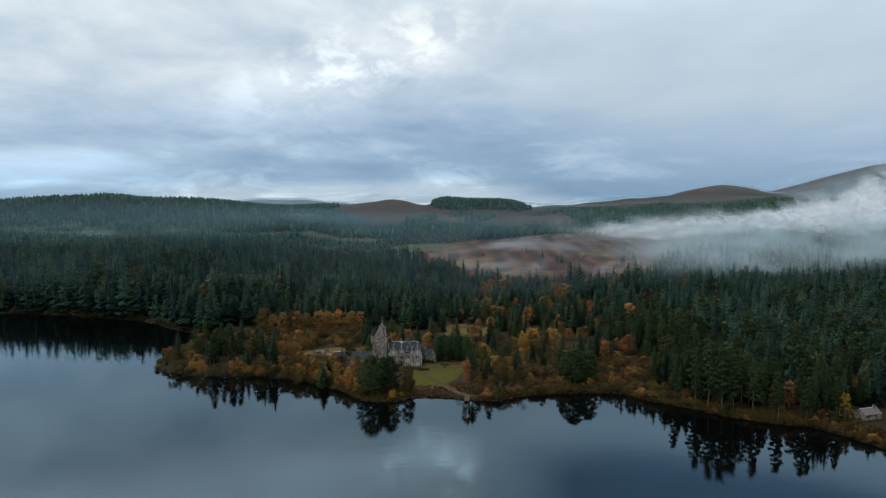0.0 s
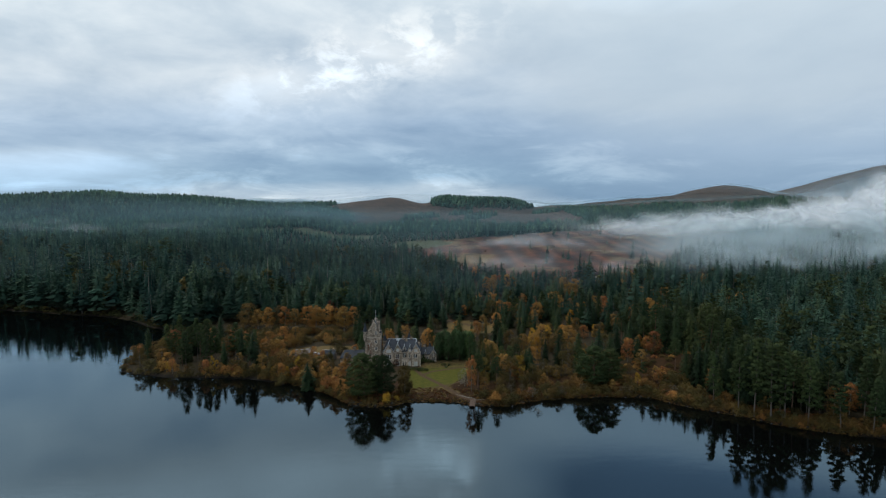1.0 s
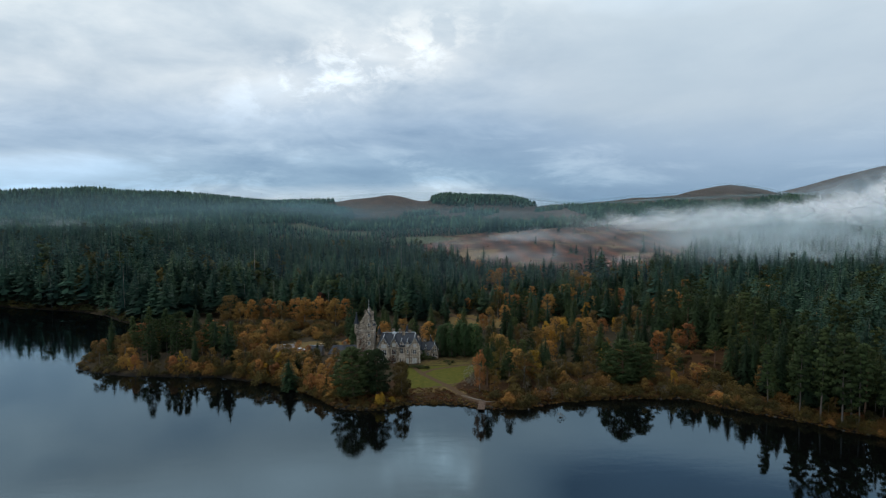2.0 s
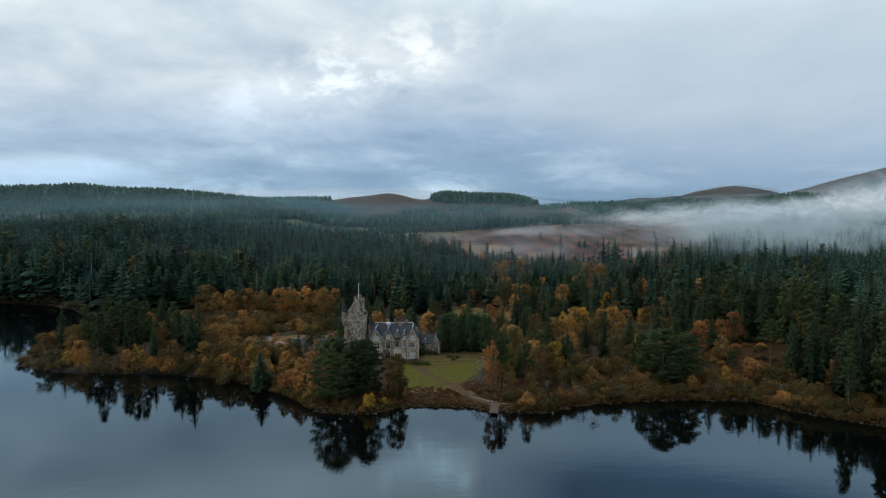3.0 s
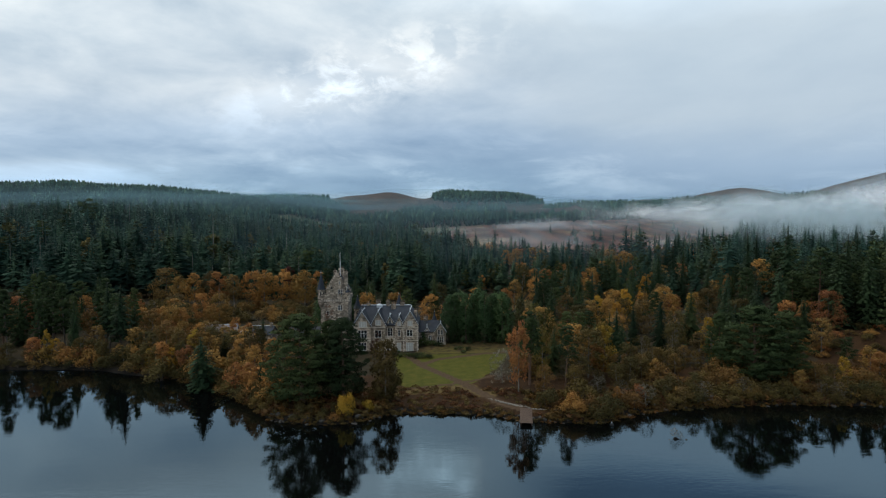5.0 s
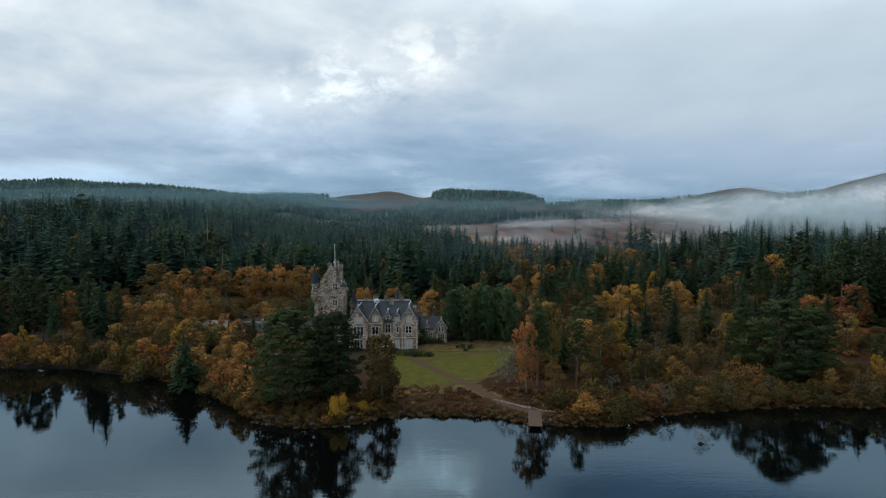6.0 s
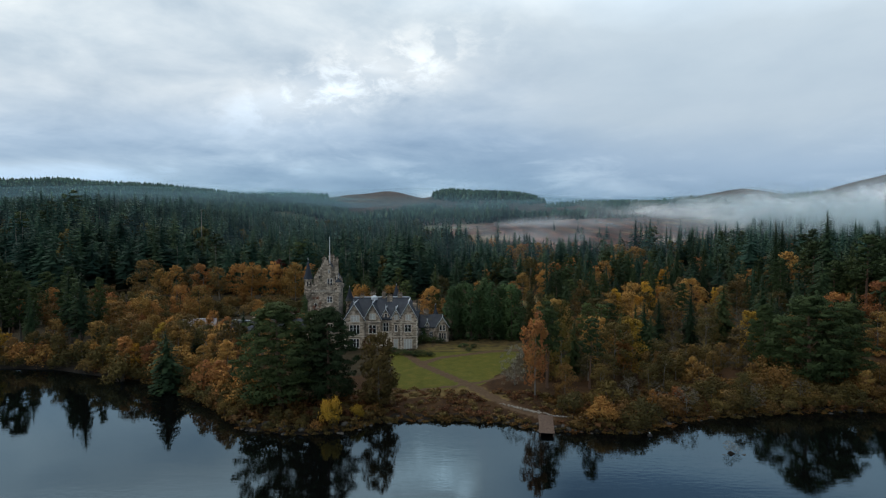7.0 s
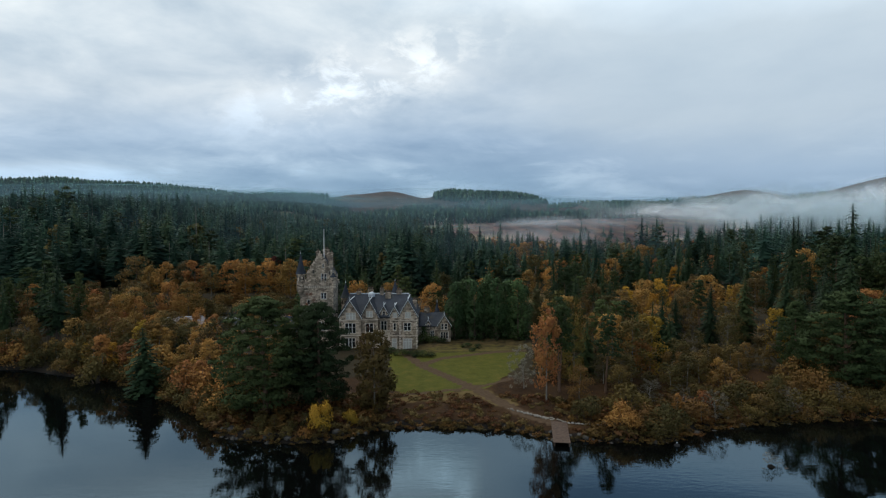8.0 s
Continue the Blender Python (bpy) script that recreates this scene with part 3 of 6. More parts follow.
def mist_drift(name, x0, x1, line, top, sheets, depth, base, mat, label, seed):
    """A drift of mist along a hillside: leaning billows one behind another, ragged at the top."""
    r = np.random.RandomState(seed)
    n, m = 56, 14
    u, v = np.meshgrid(np.linspace(0, 1, n), np.linspace(0, 1, m))
    u, v = u.ravel(), v.ravel()
    i = (np.arange(m - 1)[:, None] * n + np.arange(n - 1)[None, :]).ravel()
    f = np.stack([i, i + 1, i + n + 1, i + n], 1)
    Vs, Fs, fades, rises = [], [], [], []
    for s in range(sheets):
        x = x0 + (x1 - x0) * u + r.uniform(-.08, .08) * (x1 - x0)
        y = np.interp(x, *line) + depth * ((s + r.uniform(.2, .8)) / sheets - .5) + waves(x, x * 0 + 90 * s, 110, seed) * 18
        low = height(x, y) + base
        high = np.interp(x, *top) * (1 + .22 * waves(x, x * 0 + 70 * s, 160, seed + 3))
        z = low + np.maximum(high - low, 12) * v
        y = y + .8 * (z - low) + waves(x, z * 2, 60, seed + s) * 8
        Vs.append(np.stack([x, y, z], 1))
        Fs.append(f + s * n * m)
        fades.append(smooth(u, 0, .28) * smooth(1 - u, 0, .28) * smooth(v, 0, .3))
        rises.append(v)
    ob = link_mesh(name, np.vstack(Vs), np.vstack(Fs), mat, {"fade": np.concatenate(fades), "rise": np.concatenate(rises)}, True)
    return tagged(ob, label, "mist", kind="stuff")


M_MIST = billow_mat("low_mist", .0085, .38, .80, .74)
M_VAPOUR = billow_mat("hanging_mist", .009, .40, .88, .24, (.66, .78, .82))
M_WISP = billow_mat("thin_mist", .013, .60, .90, .22)
# aerial haze: its teal and blue are put into the colour of see-through sheets
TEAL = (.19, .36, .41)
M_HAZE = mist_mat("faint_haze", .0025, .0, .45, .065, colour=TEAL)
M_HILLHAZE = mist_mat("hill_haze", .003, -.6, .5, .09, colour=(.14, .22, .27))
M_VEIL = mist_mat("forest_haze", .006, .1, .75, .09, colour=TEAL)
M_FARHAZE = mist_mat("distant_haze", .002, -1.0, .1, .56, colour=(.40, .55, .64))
scene.cycles.transparent_max_bounces = 64


HILLSIDE = ((0, 250, 450, 900, 1500), (980, 930, 950, 1080, 1350))
for k, (x0, x1, off, seed) in enumerate(((190, 760, 0, 21), (330, 1250, 40, 27), (560, 1700, 20, 33))):
    line = (HILLSIDE[0], tuple(y + off for y in HILLSIDE[1]))
    mist_drift("mist_bank", x0, x1, line, ((0, 250, 420, 620, 760, 900, 1500), (66, 72, 78, 86, 118, 150, 195)), 5, 130, 5, M_MIST, "white mist bank lying along the wooded hillside", seed)
mist_drift("mist_bank", 480, 1300, ((300, 1400), (820, 1150)), ((300, 600, 750, 900, 1400), (62, 78, 100, 128, 165)), 6, 140, 8, M_MIST, "white mist rising in plumes from the woods", 41)
for x0, x1, y0, y1, high, seed in ((130, 640, 660, 700, 60, 61), (230, 900, 720, 820, 80, 67), (180, 700, 560, 620, 58, 69)):
    mist_drift("mist_veil", x0, x1, ((x0, x1), (y0, y1)), ((x0, x1), (high, high * 1.15)), 6, 110, 8, M_VAPOUR, "soft mist hanging among the trees of the hillside", seed)
for x0, x1, y0, y1, high, seed in ((-10, 330, 790, 860, 44, 51), (60, 420, 860, 880, 54, 57), (-900, -350, 1020, 900, 66, 71), (10, 190, 640, 600, 40, 75), (-20, 120, 720, 660, 42, 77), (120, 330, 640, 700, 46, 79)):
    mist_drift("mist_wisp", x0, x1, ((x0, x1), (y0, y1)), ((x0, x1), (high, high * 1.1)), 4, 90, 3, M_WISP, "thin wisps of mist drifting over woods and felled ground", seed)
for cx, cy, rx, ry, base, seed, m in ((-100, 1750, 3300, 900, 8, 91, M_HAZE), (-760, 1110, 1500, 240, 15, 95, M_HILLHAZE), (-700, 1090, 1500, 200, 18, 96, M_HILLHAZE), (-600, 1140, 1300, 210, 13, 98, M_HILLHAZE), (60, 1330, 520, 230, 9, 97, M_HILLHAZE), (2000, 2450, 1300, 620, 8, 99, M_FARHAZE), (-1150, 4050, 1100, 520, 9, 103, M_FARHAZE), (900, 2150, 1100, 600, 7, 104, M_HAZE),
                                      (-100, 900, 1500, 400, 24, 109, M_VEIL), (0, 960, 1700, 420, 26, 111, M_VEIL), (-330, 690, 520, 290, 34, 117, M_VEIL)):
    mist("haze", cx, cy, rx, ry, 4, m, "faint blue haze painted on see-through sheets before woods and far hills", seed, base, 1, 1.0)


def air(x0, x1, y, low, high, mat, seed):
    """A thin see-through curtain across the valley that stands in for hazy air, fading away at its top and its ends."""
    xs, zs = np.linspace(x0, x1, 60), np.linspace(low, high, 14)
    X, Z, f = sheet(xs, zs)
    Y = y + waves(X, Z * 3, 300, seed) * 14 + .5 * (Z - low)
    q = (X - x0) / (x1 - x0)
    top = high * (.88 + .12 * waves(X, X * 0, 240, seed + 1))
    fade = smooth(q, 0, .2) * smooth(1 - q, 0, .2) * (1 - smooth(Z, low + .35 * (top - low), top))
    return tagged(link_mesh("haze", np.stack([X, Y, Z], 1), f, mat, {"fade": fade}, True), "faint blue haze painted on a thin curtain over the woods", "mist", kind="stuff")


# blue airlight put into the curtains' colour, to pale the woods behind them
M_AIRLIGHT = mist_mat("airlight_curtain", .004, -1.0, .6, .05, colour=(.30, .43, .52))
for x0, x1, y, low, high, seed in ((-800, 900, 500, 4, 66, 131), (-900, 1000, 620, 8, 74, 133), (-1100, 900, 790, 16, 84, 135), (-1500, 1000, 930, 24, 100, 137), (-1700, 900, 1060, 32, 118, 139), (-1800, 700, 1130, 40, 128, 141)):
    air(x0, x1, y, low, high, M_AIRLIGHT, seed)


# ---- trees: arrays first, then things or far woods made of them ----
def tube(pts, radii, sides=6):
    """A tapering limb through the points."""
    V, F = [], []
    for (p, r) in zip(pts, radii):
        for s in range(sides):
            a = 6.2832 * s / sides
            V.append((p[0] + r * math.cos(a), p[1] + r * math.sin(a), p[2]))
    for i in range(len(pts) - 1):
        for s in range(sides):
            a, b = i * sides + s, i * sides + (s + 1) % sides
            F += [(a, b, b + sides), (a, b + sides, a + sides)]
    return np.array(V, float), np.array(F, int)


def joined(parts):
    V, F, n = [], [], 0
    for v, f in parts:
        V.append(v)
        F.append(np.asarray(f) + n)
        n += len(v)
    return np.vstack(V), np.vstack(F)


def trunk_mesh(r, h, radius, lean=.3, sides=7, limbs=()):
    steps = 6
    ax, ay = r.uniform(-lean, lean, 2)
    pts = [(ax * (i / steps) ** 2 + r.uniform(-.06, .06) * i / steps, ay * (i / steps) ** 2 + r.uniform(-.06, .06) * i / steps, h * i / steps - (.4 if i == 0 else 0)) for i in range(steps + 1)]
    rad = [radius * (1.35 if i == 0 else 1) * (1 - .86 * i / steps) for i in range(steps + 1)]
    parts = [tube(pts, rad, sides)]
    for base, tip, lr in limbs:
        mid = [(b + t) / 2 + o for b, t, o in zip(base, tip, (0, 0, -.06 * abs(tip[0] - base[0])))]
        parts.append(tube([base, mid, tip], [lr, lr * .65, lr * .2], 4))
    return joined(parts)


def scatter_leaves(r, centres, radii, per, size, flat=1.0, droop=0.0, wild=.5):
    """Small three-cornered leaf sprays round clump centres."""
    C = np.repeat(np.asarray(centres, float), per, axis=0)
    R = np.repeat(np.asarray(radii, float), per)[:, None]
    n = len(C)
    u = r.normal(size=(n, 3))
    u /= np.linalg.norm(u, axis=1)[:, None]
    p = u * (r.uniform(.25, 1.0, (n, 1)) ** .5) * R
    p[:, 2] *= flat
    p[:, 2] -= droop * np.abs(r.normal(size=n)) * R[:, 0]
    face = u + r.normal(size=(n, 3)) * wild + np.array([0, 0, .25])
    a = np.cross(face, r.normal(size=(n, 3)))
    a /= np.linalg.norm(a, axis=1)[:, None] + 1e-6
    b = np.cross(a, face)
    b /= np.linalg.norm(b, axis=1)[:, None] + 1e-6
    s = size * r.uniform(.6, 1.35, (n, 1))
    V = np.stack([C + p + a * s, C + p - a * s * .55 + b * s * .75, C + p - a * s * .55 - b * s * .75], 1).reshape(-1, 3)
    return V, np.arange(n * 3).reshape(-1, 3)


def spruce(r, h, w, whorls, arms, sprays, bare=.06):
    """Needle crown of a spruce: whorls of drooping boughs, each a row of ragged sprays."""
    V = []
    for k in range(whorls):
        f = k / (whorls - 1)
        z = h * (bare + (1 - bare) * f ** .92)
        reach = w * (1 - f) ** .70 * r.uniform(.72, 1.12) + .12
        n = max(4, int(arms * (1 - f * .55)))
        turn = r.uniform(0, 6.28)
        for j in range(n):
            a = turn + 6.2832 * j / n + r.uniform(-.3, .3)
            L = reach * r.uniform(.7, 1.15)
            ca, sa = math.cos(a), math.sin(a)
            for q in range(sprays):
                t0, t1 = q / sprays, (q + 1.25) / sprays
                half = L * (.34 - .024 * sprays) * (1.15 - .6 * t0) * r.uniform(.7, 1.25) + .06
                d0, d1 = -L * .30 * t0 ** 1.5 + L * .10 * t0, -L * .36 * t1 ** 1.5 + L * .10
                tw = r.uniform(-.25, .25) * half
                p0 = (ca * L * t0, sa * L * t0, z + d0)
                V += [p0, (ca * L * t1 - sa * half, sa * L * t1 + ca * half, z + d1 - .12 * half + tw), (ca * L * t1 + sa * half, sa * L * t1 - ca * half, z + d1 - .12 * half - tw)]
    for s in range(5):
        a, b = 6.2832 * s / 5, 6.2832 * (s + 1) / 5
        q = w * .30
        V += [(q * math.cos(a), q * math.sin(a), h * (bare + .02)), (q * math.cos(b), q * math.sin(b), h * (bare + .02)), (0, 0, h * .985)]
    V = np.array(V)
    return V, np.arange(len(V)).reshape(-1, 3)


def broadleaf(r, h, w, clumps, per, leaf, low=.28, tip=1.35):
    """Crown of a birch-like tree: overlapping clumps under an uneven, tapering outline."""
    C, R = [], []
    for i in range(clumps):
        f = r.uniform(0, 1) ** .85
        z = h * (low + (1 - low) * f)
        reach = w * math.sqrt(max(.04, 1 - ((f - .40) / .66) ** 2)) * r.uniform(.8, 1.1)
        a, q = r.uniform(0, 6.28), r.uniform(.25, 1) ** .6
        C.append((math.cos(a) * reach * q, math.sin(a) * reach * q, z - .06 * h * q))
        R.append(w * r.uniform(.26, .48) * (1.1 - .45 * f))
    return scatter_leaves(r, C, R, per, leaf, .85, .12, .8), C


def pine(r, h, w, clumps, per, leaf, low=.5):
    """Scots pine crown: flat plates of needles at the ends of crooked limbs."""
    C, R = [], []
    for i in range(clumps):
        f = (i + r.uniform(0, 1)) / clumps
        z = h * (low + (1 - low) * f)
        reach = w * (1 - .72 * f ** 1.6) * r.uniform(.25, 1.0)
        a = i * 2.4 + r.uniform(-.5, .5)
        C.append((math.cos(a) * reach, math.sin(a) * reach, z - .08 * reach))
        R.append(w * r.uniform(.24, .42) * (1.05 - .35 * f))
    return scatter_leaves(r, C, R, per, leaf, .36, .06), C


def limbs_to(r, C, h, every, radius):
    return [((0, 0, max(.2, c[2] - .25 * math.hypot(c[0], c[1]) - .3)), c, radius * r.uniform(.6, 1)) for c in C[::every]]


R0 = np.random.RandomState(5)
KINDS = {}


def kind(key, crown_mat, bark_mat, name, label, category, make, count):
    """A few different trees of one kind, each as two meshes that all copies share."""
    KINDS[key] = []
    for i in range(count):
        (cv, cf), (tv, tf) = make(np.random.RandomState(hash_of(key) + i))
        meshes = []
        for part_name, v, f, m in (("trunk", tv, tf, bark_mat), ("crown", cv, cf, crown_mat)):
            nn = None
            if part_name == "crown":
                f, nn = crown_normals(v, f)
            ob = link_mesh(part_name, v, f, m, None, True, None, nn)
            meshes.append(ob.data)
            bpy.data.objects.remove(ob)
        KINDS[key].append((meshes, name, label, category))


def hash_of(text):
    return sum((i + 3) * ord(c) for i, c in enumerate(text)) % 9000


def mk_spruce(w=.185, whorls=36, arms=11, sprays=4, bare=.04):
    def make(r):
        v, f = spruce(r, 20, 20 * w * r.uniform(.9, 1.15), whorls, arms, sprays, bare)
        return (v / 20, f), (lambda t: (t[0] / 20, t[1]))(trunk_mesh(r, 19.5, .26, .2))
    return make


def mk_broad(w=.25, clumps=54, per=50, leaf=.205, low=.25, trunk=.16):
    def make(r):
        (v, f), C = broadleaf(r, 12, 12 * w, clumps, per, leaf, low)
        t = trunk_mesh(r, 10, trunk, .5, 6, limbs_to(r, C, 12, 4, .07))
        return (v / 12, f), (t[0] / 12, t[1])
    return make


def mk_cypress():
    """A dense column of upright sprays, full to the ground under a blunt top."""
    def make(r):
        C, R = [], []
        for i in range(150):
            f = r.uniform(0, 1)
            reach = 1.75 * min(1.0, (1.04 - f) * 2.6) ** .6 * r.uniform(.55, 1.0)
            a = r.uniform(0, 6.28)
            C.append((math.cos(a) * reach, math.sin(a) * reach, .1 + 11.3 * f))
            R.append(r.uniform(.45, .75))
        v, f = scatter_leaves(r, C, R, 26, .17, 1.5, .05, .6)
        t = trunk_mesh(r, 10.5, .2, .2, 6)
        return (v / 12, f), (t[0] / 12, t[1])
    return make


def mk_lichen():
    """An almost bare tree: a fan of fine branches with tufts of pale lichen on the outer twigs."""
    def make(r):
        (v, f), C = broadleaf(r, 12, 4.4, 70, 1, .1, .10)
        v, f = scatter_leaves(r, C, [.5] * len(C), 30, .15, .9, .1, 1.2)
        t = trunk_mesh(r, 9, .14, .5, 6, limbs_to(r, C, 12, 1, .045))
        return (v / 12, f), (t[0] / 12, t[1])
    return make


def mk_pine(w=.23, clumps=32, per=58, leaf=.28, low=.5):
    def make(r):
        (v, f), C = pine(r, 18, 18 * w, clumps, per, leaf, low)
        t = trunk_mesh(r, 17.3, .17 if w < .2 else .28, .7, 7, limbs_to(r, C, 18, 2, .10))
        return (v / 18, f), (t[0] / 18, t[1])
    return make


def mk_bigpine():
    """A spreading old pine: plate upon plate of boughs from near the ground to a rounded top."""
    def make(r):
        C, R = [], []
        for i in range(190):
            f = (i + r.uniform(0, 1)) / 190
            reach = 6.4 * (math.sin(math.pi * (.16 + .80 * f)) ** .75) * r.uniform(.15, 1.0) ** .6
            a = i * 2.4 + r.uniform(-.6, .6)
            C.append((math.cos(a) * reach, math.sin(a) * reach, 2.2 + 15 * f - .10 * reach))
            R.append(r.uniform(1.0, 1.9) * (1.05 - .3 * f))
        v, f = scatter_leaves(r, C, R, 110, .20, .28, .04)
        t = trunk_mesh(r, 16.5, .42, .5, 8, limbs_to(r, C, 18, 3, .12))
        return (v / 18, f), (t[0] / 18, t[1])
    return make


def mk_bush(per=62, clumps=20, leaf=.112, tall=.75):
    def make(r):
        C, R = [], []
        for i in range(clumps):
            a, q = r.uniform(0, 6.28), r.uniform(0, 1) ** .5
            C.append((math.cos(a) * q * 1.5, math.sin(a) * q * 1.5, (.35 + (1 - q * q) * r.uniform(.5, 1.0)) * 2.4 * tall))
            R.append(r.uniform(.45, .85))
        v, f = scatter_leaves(r, C, R, per, leaf, .9, .15, 1.3)
        stems = joined([tube([(r.uniform(-.3, .3), r.uniform(-.3, .3), -.2), (c[0] * .5, c[1] * .5, c[2] * .6), c], [.06, .045, .015], 4) for c in C[::2]])
        return (v / 3, f), (stems[0] / 3, stems[1])
    return make


kind("spruce", M_SPRUCE, M_BARK, "spruce_tree", "tall dark green spruce with drooping boughs", "tree", mk_spruce(), 5)
kind("fir", M_SPRUCE, M_GREYBARK, "spruce_tree", "thin dark spruce with a pale bare lower trunk", "tree", mk_spruce(.15, 24, 8, 3, .3), 3)
kind("pine", M_PINE, M_PINEBARK, "pine_tree", "Scots pine with flat plates of dark needles", "tree", mk_pine(), 4)
kind("tallpine", M_PINE, M_GREYBARK, "pine_tree", "tall thin pine with a long pale bare trunk", "tree", mk_pine(.14, 42, 56, .34, .30), 3)
kind("broadpine", M_PINE, M_PINEBARK, "pine_tree", "broad old Scots pine with layered boughs reaching low", "tree", mk_bigpine(), 2)
kind("birch", M_AUTUMN, M_PALE, "birch_tree", "birch in rusty orange autumn leaf with a pale trunk", "tree", mk_broad(), 5)
kind("roundtree", M_AUTUMN, M_BARK, "broadleaf_tree", "rounded broadleaf tree in brown-orange autumn leaf", "tree", mk_broad(.34, 62, 60, .20, .16, .2), 3)
kind("olive", M_OLIVE, M_PALE, "willow_tree", "willow in dull olive-brown autumn leaf", "tree", mk_broad(.31, 50, 46, .21, .14), 3)
kind("brownbirch", M_SCRUB, M_PALE, "birch_tree", "dense birch in dull brown autumn leaf", "tree", mk_broad(.24, 80, 70, .21, .08, .15), 2)
kind("gold", M_GOLD, M_PALE, "birch_tree", "young birch in bright golden yellow leaf", "tree", mk_broad(.22, 42, 50, .19, .12, .1), 2)
kind("larchbirch", M_LARCH, M_PALE, "birch_tree", "birch in yellow-green autumn leaf", "tree", mk_broad(.22, 52, 56, .18, .12, .12), 3)
kind("bush", M_OLIVE, M_BARK, "bush", "low olive-brown willow bush on the bank", "bush", mk_bush(), 4)
kind("shrub", M_PINE, M_BARK, "bush", "low dark evergreen shrub", "bush", mk_bush(), 2)
kind("rustbush", M_AUTUMN, M_BARK, "bush", "low bush in rusty orange leaf on the bank", "bush", mk_bush(), 3)
kind("goldbush", M_GOLD, M_BARK, "bush", "bright yellow bush beside the water", "bush", mk_bush(110, 22, .11, 1.0), 1)
kind("maple", M_CRIMSON, M_BARK, "maple_tree", "dark crimson-leaved maple at the forest edge", "tree", mk_broad(.30, 60, 56, .20, .14, .2), 1)
kind("cypress", M_YEW, M_BARK, "cypress_tree", "dense dark green cypress reaching to the ground", "tree", mk_cypress(), 3)
kind("greywillow", M_GREYTWIG, M_PALE, "bare_tree", "bare grey lichened willow", "tree", mk_lichen(), 2)
kind("lichen", M_LICHEN, M_PALE, "bare_tree", "grey lichen-covered tree with few leaves", "tree", mk_lichen(), 1)
PLANTED = []


def plant(key, x, y, h, wide=1.0, label="", group=""):
    r = R0
    opts = KINDS[key]
    meshes, name, lab, cat = opts[r.randint(len(opts))]
    z = float(height(x, y)[0]) - .05
    root = new(name)
    root.matrix_basis = pose(x, y, z, r.uniform(-2, 2), r.uniform(-2, 2), r.uniform(0, 360)) @ Matrix.Diagonal((h * wide, h * wide, h, 1))
    for me, pn in zip(meshes, ("trunk", "crown")):
        o = new(pn, me)
        o.parent = root
    tagged(root, label or lab, cat, group)
    PLANTED.append((x, y, max(1.0, h * wide * .16)))
    return root


# trees that stand out
plant("broadpine", -32.6, 268.8, 18.9, 1.08)
plant("broadpine", -24.6, 270.0, 17.6, .84)
plant("broadpine", -27.8, 273.5, 16.5, .7)
plant("brownbirch", -16.0, 270.2, 13.2, .95, "dense birch in dull brown leaf beside the lawn")
plant("goldbush", -22.9, 262.3, 4.9, .62)
plant("goldbush", -19.0, 264.6, 2.6, .8)
plant("birch", 11.7, 273.5, 15.6, .62, "slender orange birch at the edge of the lawn")
plant("pine", 14.7, 277.8, 15.2, .8)
plant("lichen", 9.0, 280.5, 7.8, 1.1)


def plant_to(key, x, y, top, wide=1.0, label=""):
    """A tree whose tip stands at a height above the loch."""
    plant(key, x, y, top - float(height(x, y)[0]), wide, label)


for x, y, top, wide in ((19.4, 302.5, 17.2, .72), (22.0, 300.2, 16.0, .8), (57.0, 344.5, 15.5, .95), (16.5, 297.5, 12.5, .8), (38.5, 306, 11.5, 1.0), (82, 276, 8.5, 1.0), (47, 322, 13.8, .9)):
    plant_to("gold" if x > 40 else "larchbirch", x, y, top, wide, "birch in yellow-green autumn leaf")
for x, y, top, wide in ((66.2, 334.6, 17.0, 1.15), (129, 394.5, 21.5, 1.1), (121, 388, 19.0, 1.1), (62.5, 410, 17.0, 1.2), (32.2, 413.5, 18.8, 1.0), (44, 418, 16.0, 1.1), (41, 330, 13.6, 1.1), (91, 297, 13.2, 1.2), (86, 348, 16, 1.1)):
    plant_to("birch" if x != 32.2 else "olive", x, y, top, wide, "broad birch in rusty orange autumn leaf" if x != 32.2 else "")
for x, y, top, wide in ((14.7, 278.5, 18.0, .75), (26.6, 295, 15.4, .95), (30.5, 299, 14.5, 1.0), (104, 291, 19.4, 1.1), (96, 343, 22.0, .9)):
    plant_to("pine", x, y, top, wide)
for x, y, top, wide in ((66.9, 318, 18.2, 1.15), (69.5, 300, 17.2, 1.35), (73.5, 305, 16.0, 1.3), (80, 308, 19, 1.2), (86, 317, 21, 1.1), (77, 318, 20, 1.1), (92, 318, 23, 1.05), (120, 282, 20, 1.2), (127, 276, 22, 1.1), (133, 284, 24, 1.0), (92, 393, 27, .95), (88, 399, 24, 1.0), (99, 401, 26, 1.0), (73, 410, 22, 1.0), (50, 400, 20, 1.1), (53.5, 396, 18, 1.1), (36, 372, 17.5, 1.1)):
    plant_to("spruce", x, y, top, wide)
for x, y, top, wide in ((106, 337, 36.5, .85), (113, 325, 32, .85), (121, 330, 34, .85), (127, 317, 31, .85), (116, 379, 33.5, .8), (133, 405, 33.8, .8), (132, 342, 34, .8), (141, 320, 33, .8)):
    plant_to("spruce", x, y, top, wide, "very tall dark spruce rising above the woods")
for x, y, top, wide in ((114, 243.5, 30, 1.0), (118, 239.5, 29, 1.1), (122, 238, 26, 1.0), (110.5, 248, 27, 1.0), (128, 234, 25, 1.0), (136, 229, 21, 1.1), (105, 256, 22, 1.0), (145, 226, 20, 1.0), (124, 244, 28, 1.0)):
    plant_to("tallpine", x, y, top, wide)
plant_to("pine", 22.5, 277.5, 15.2, .95)
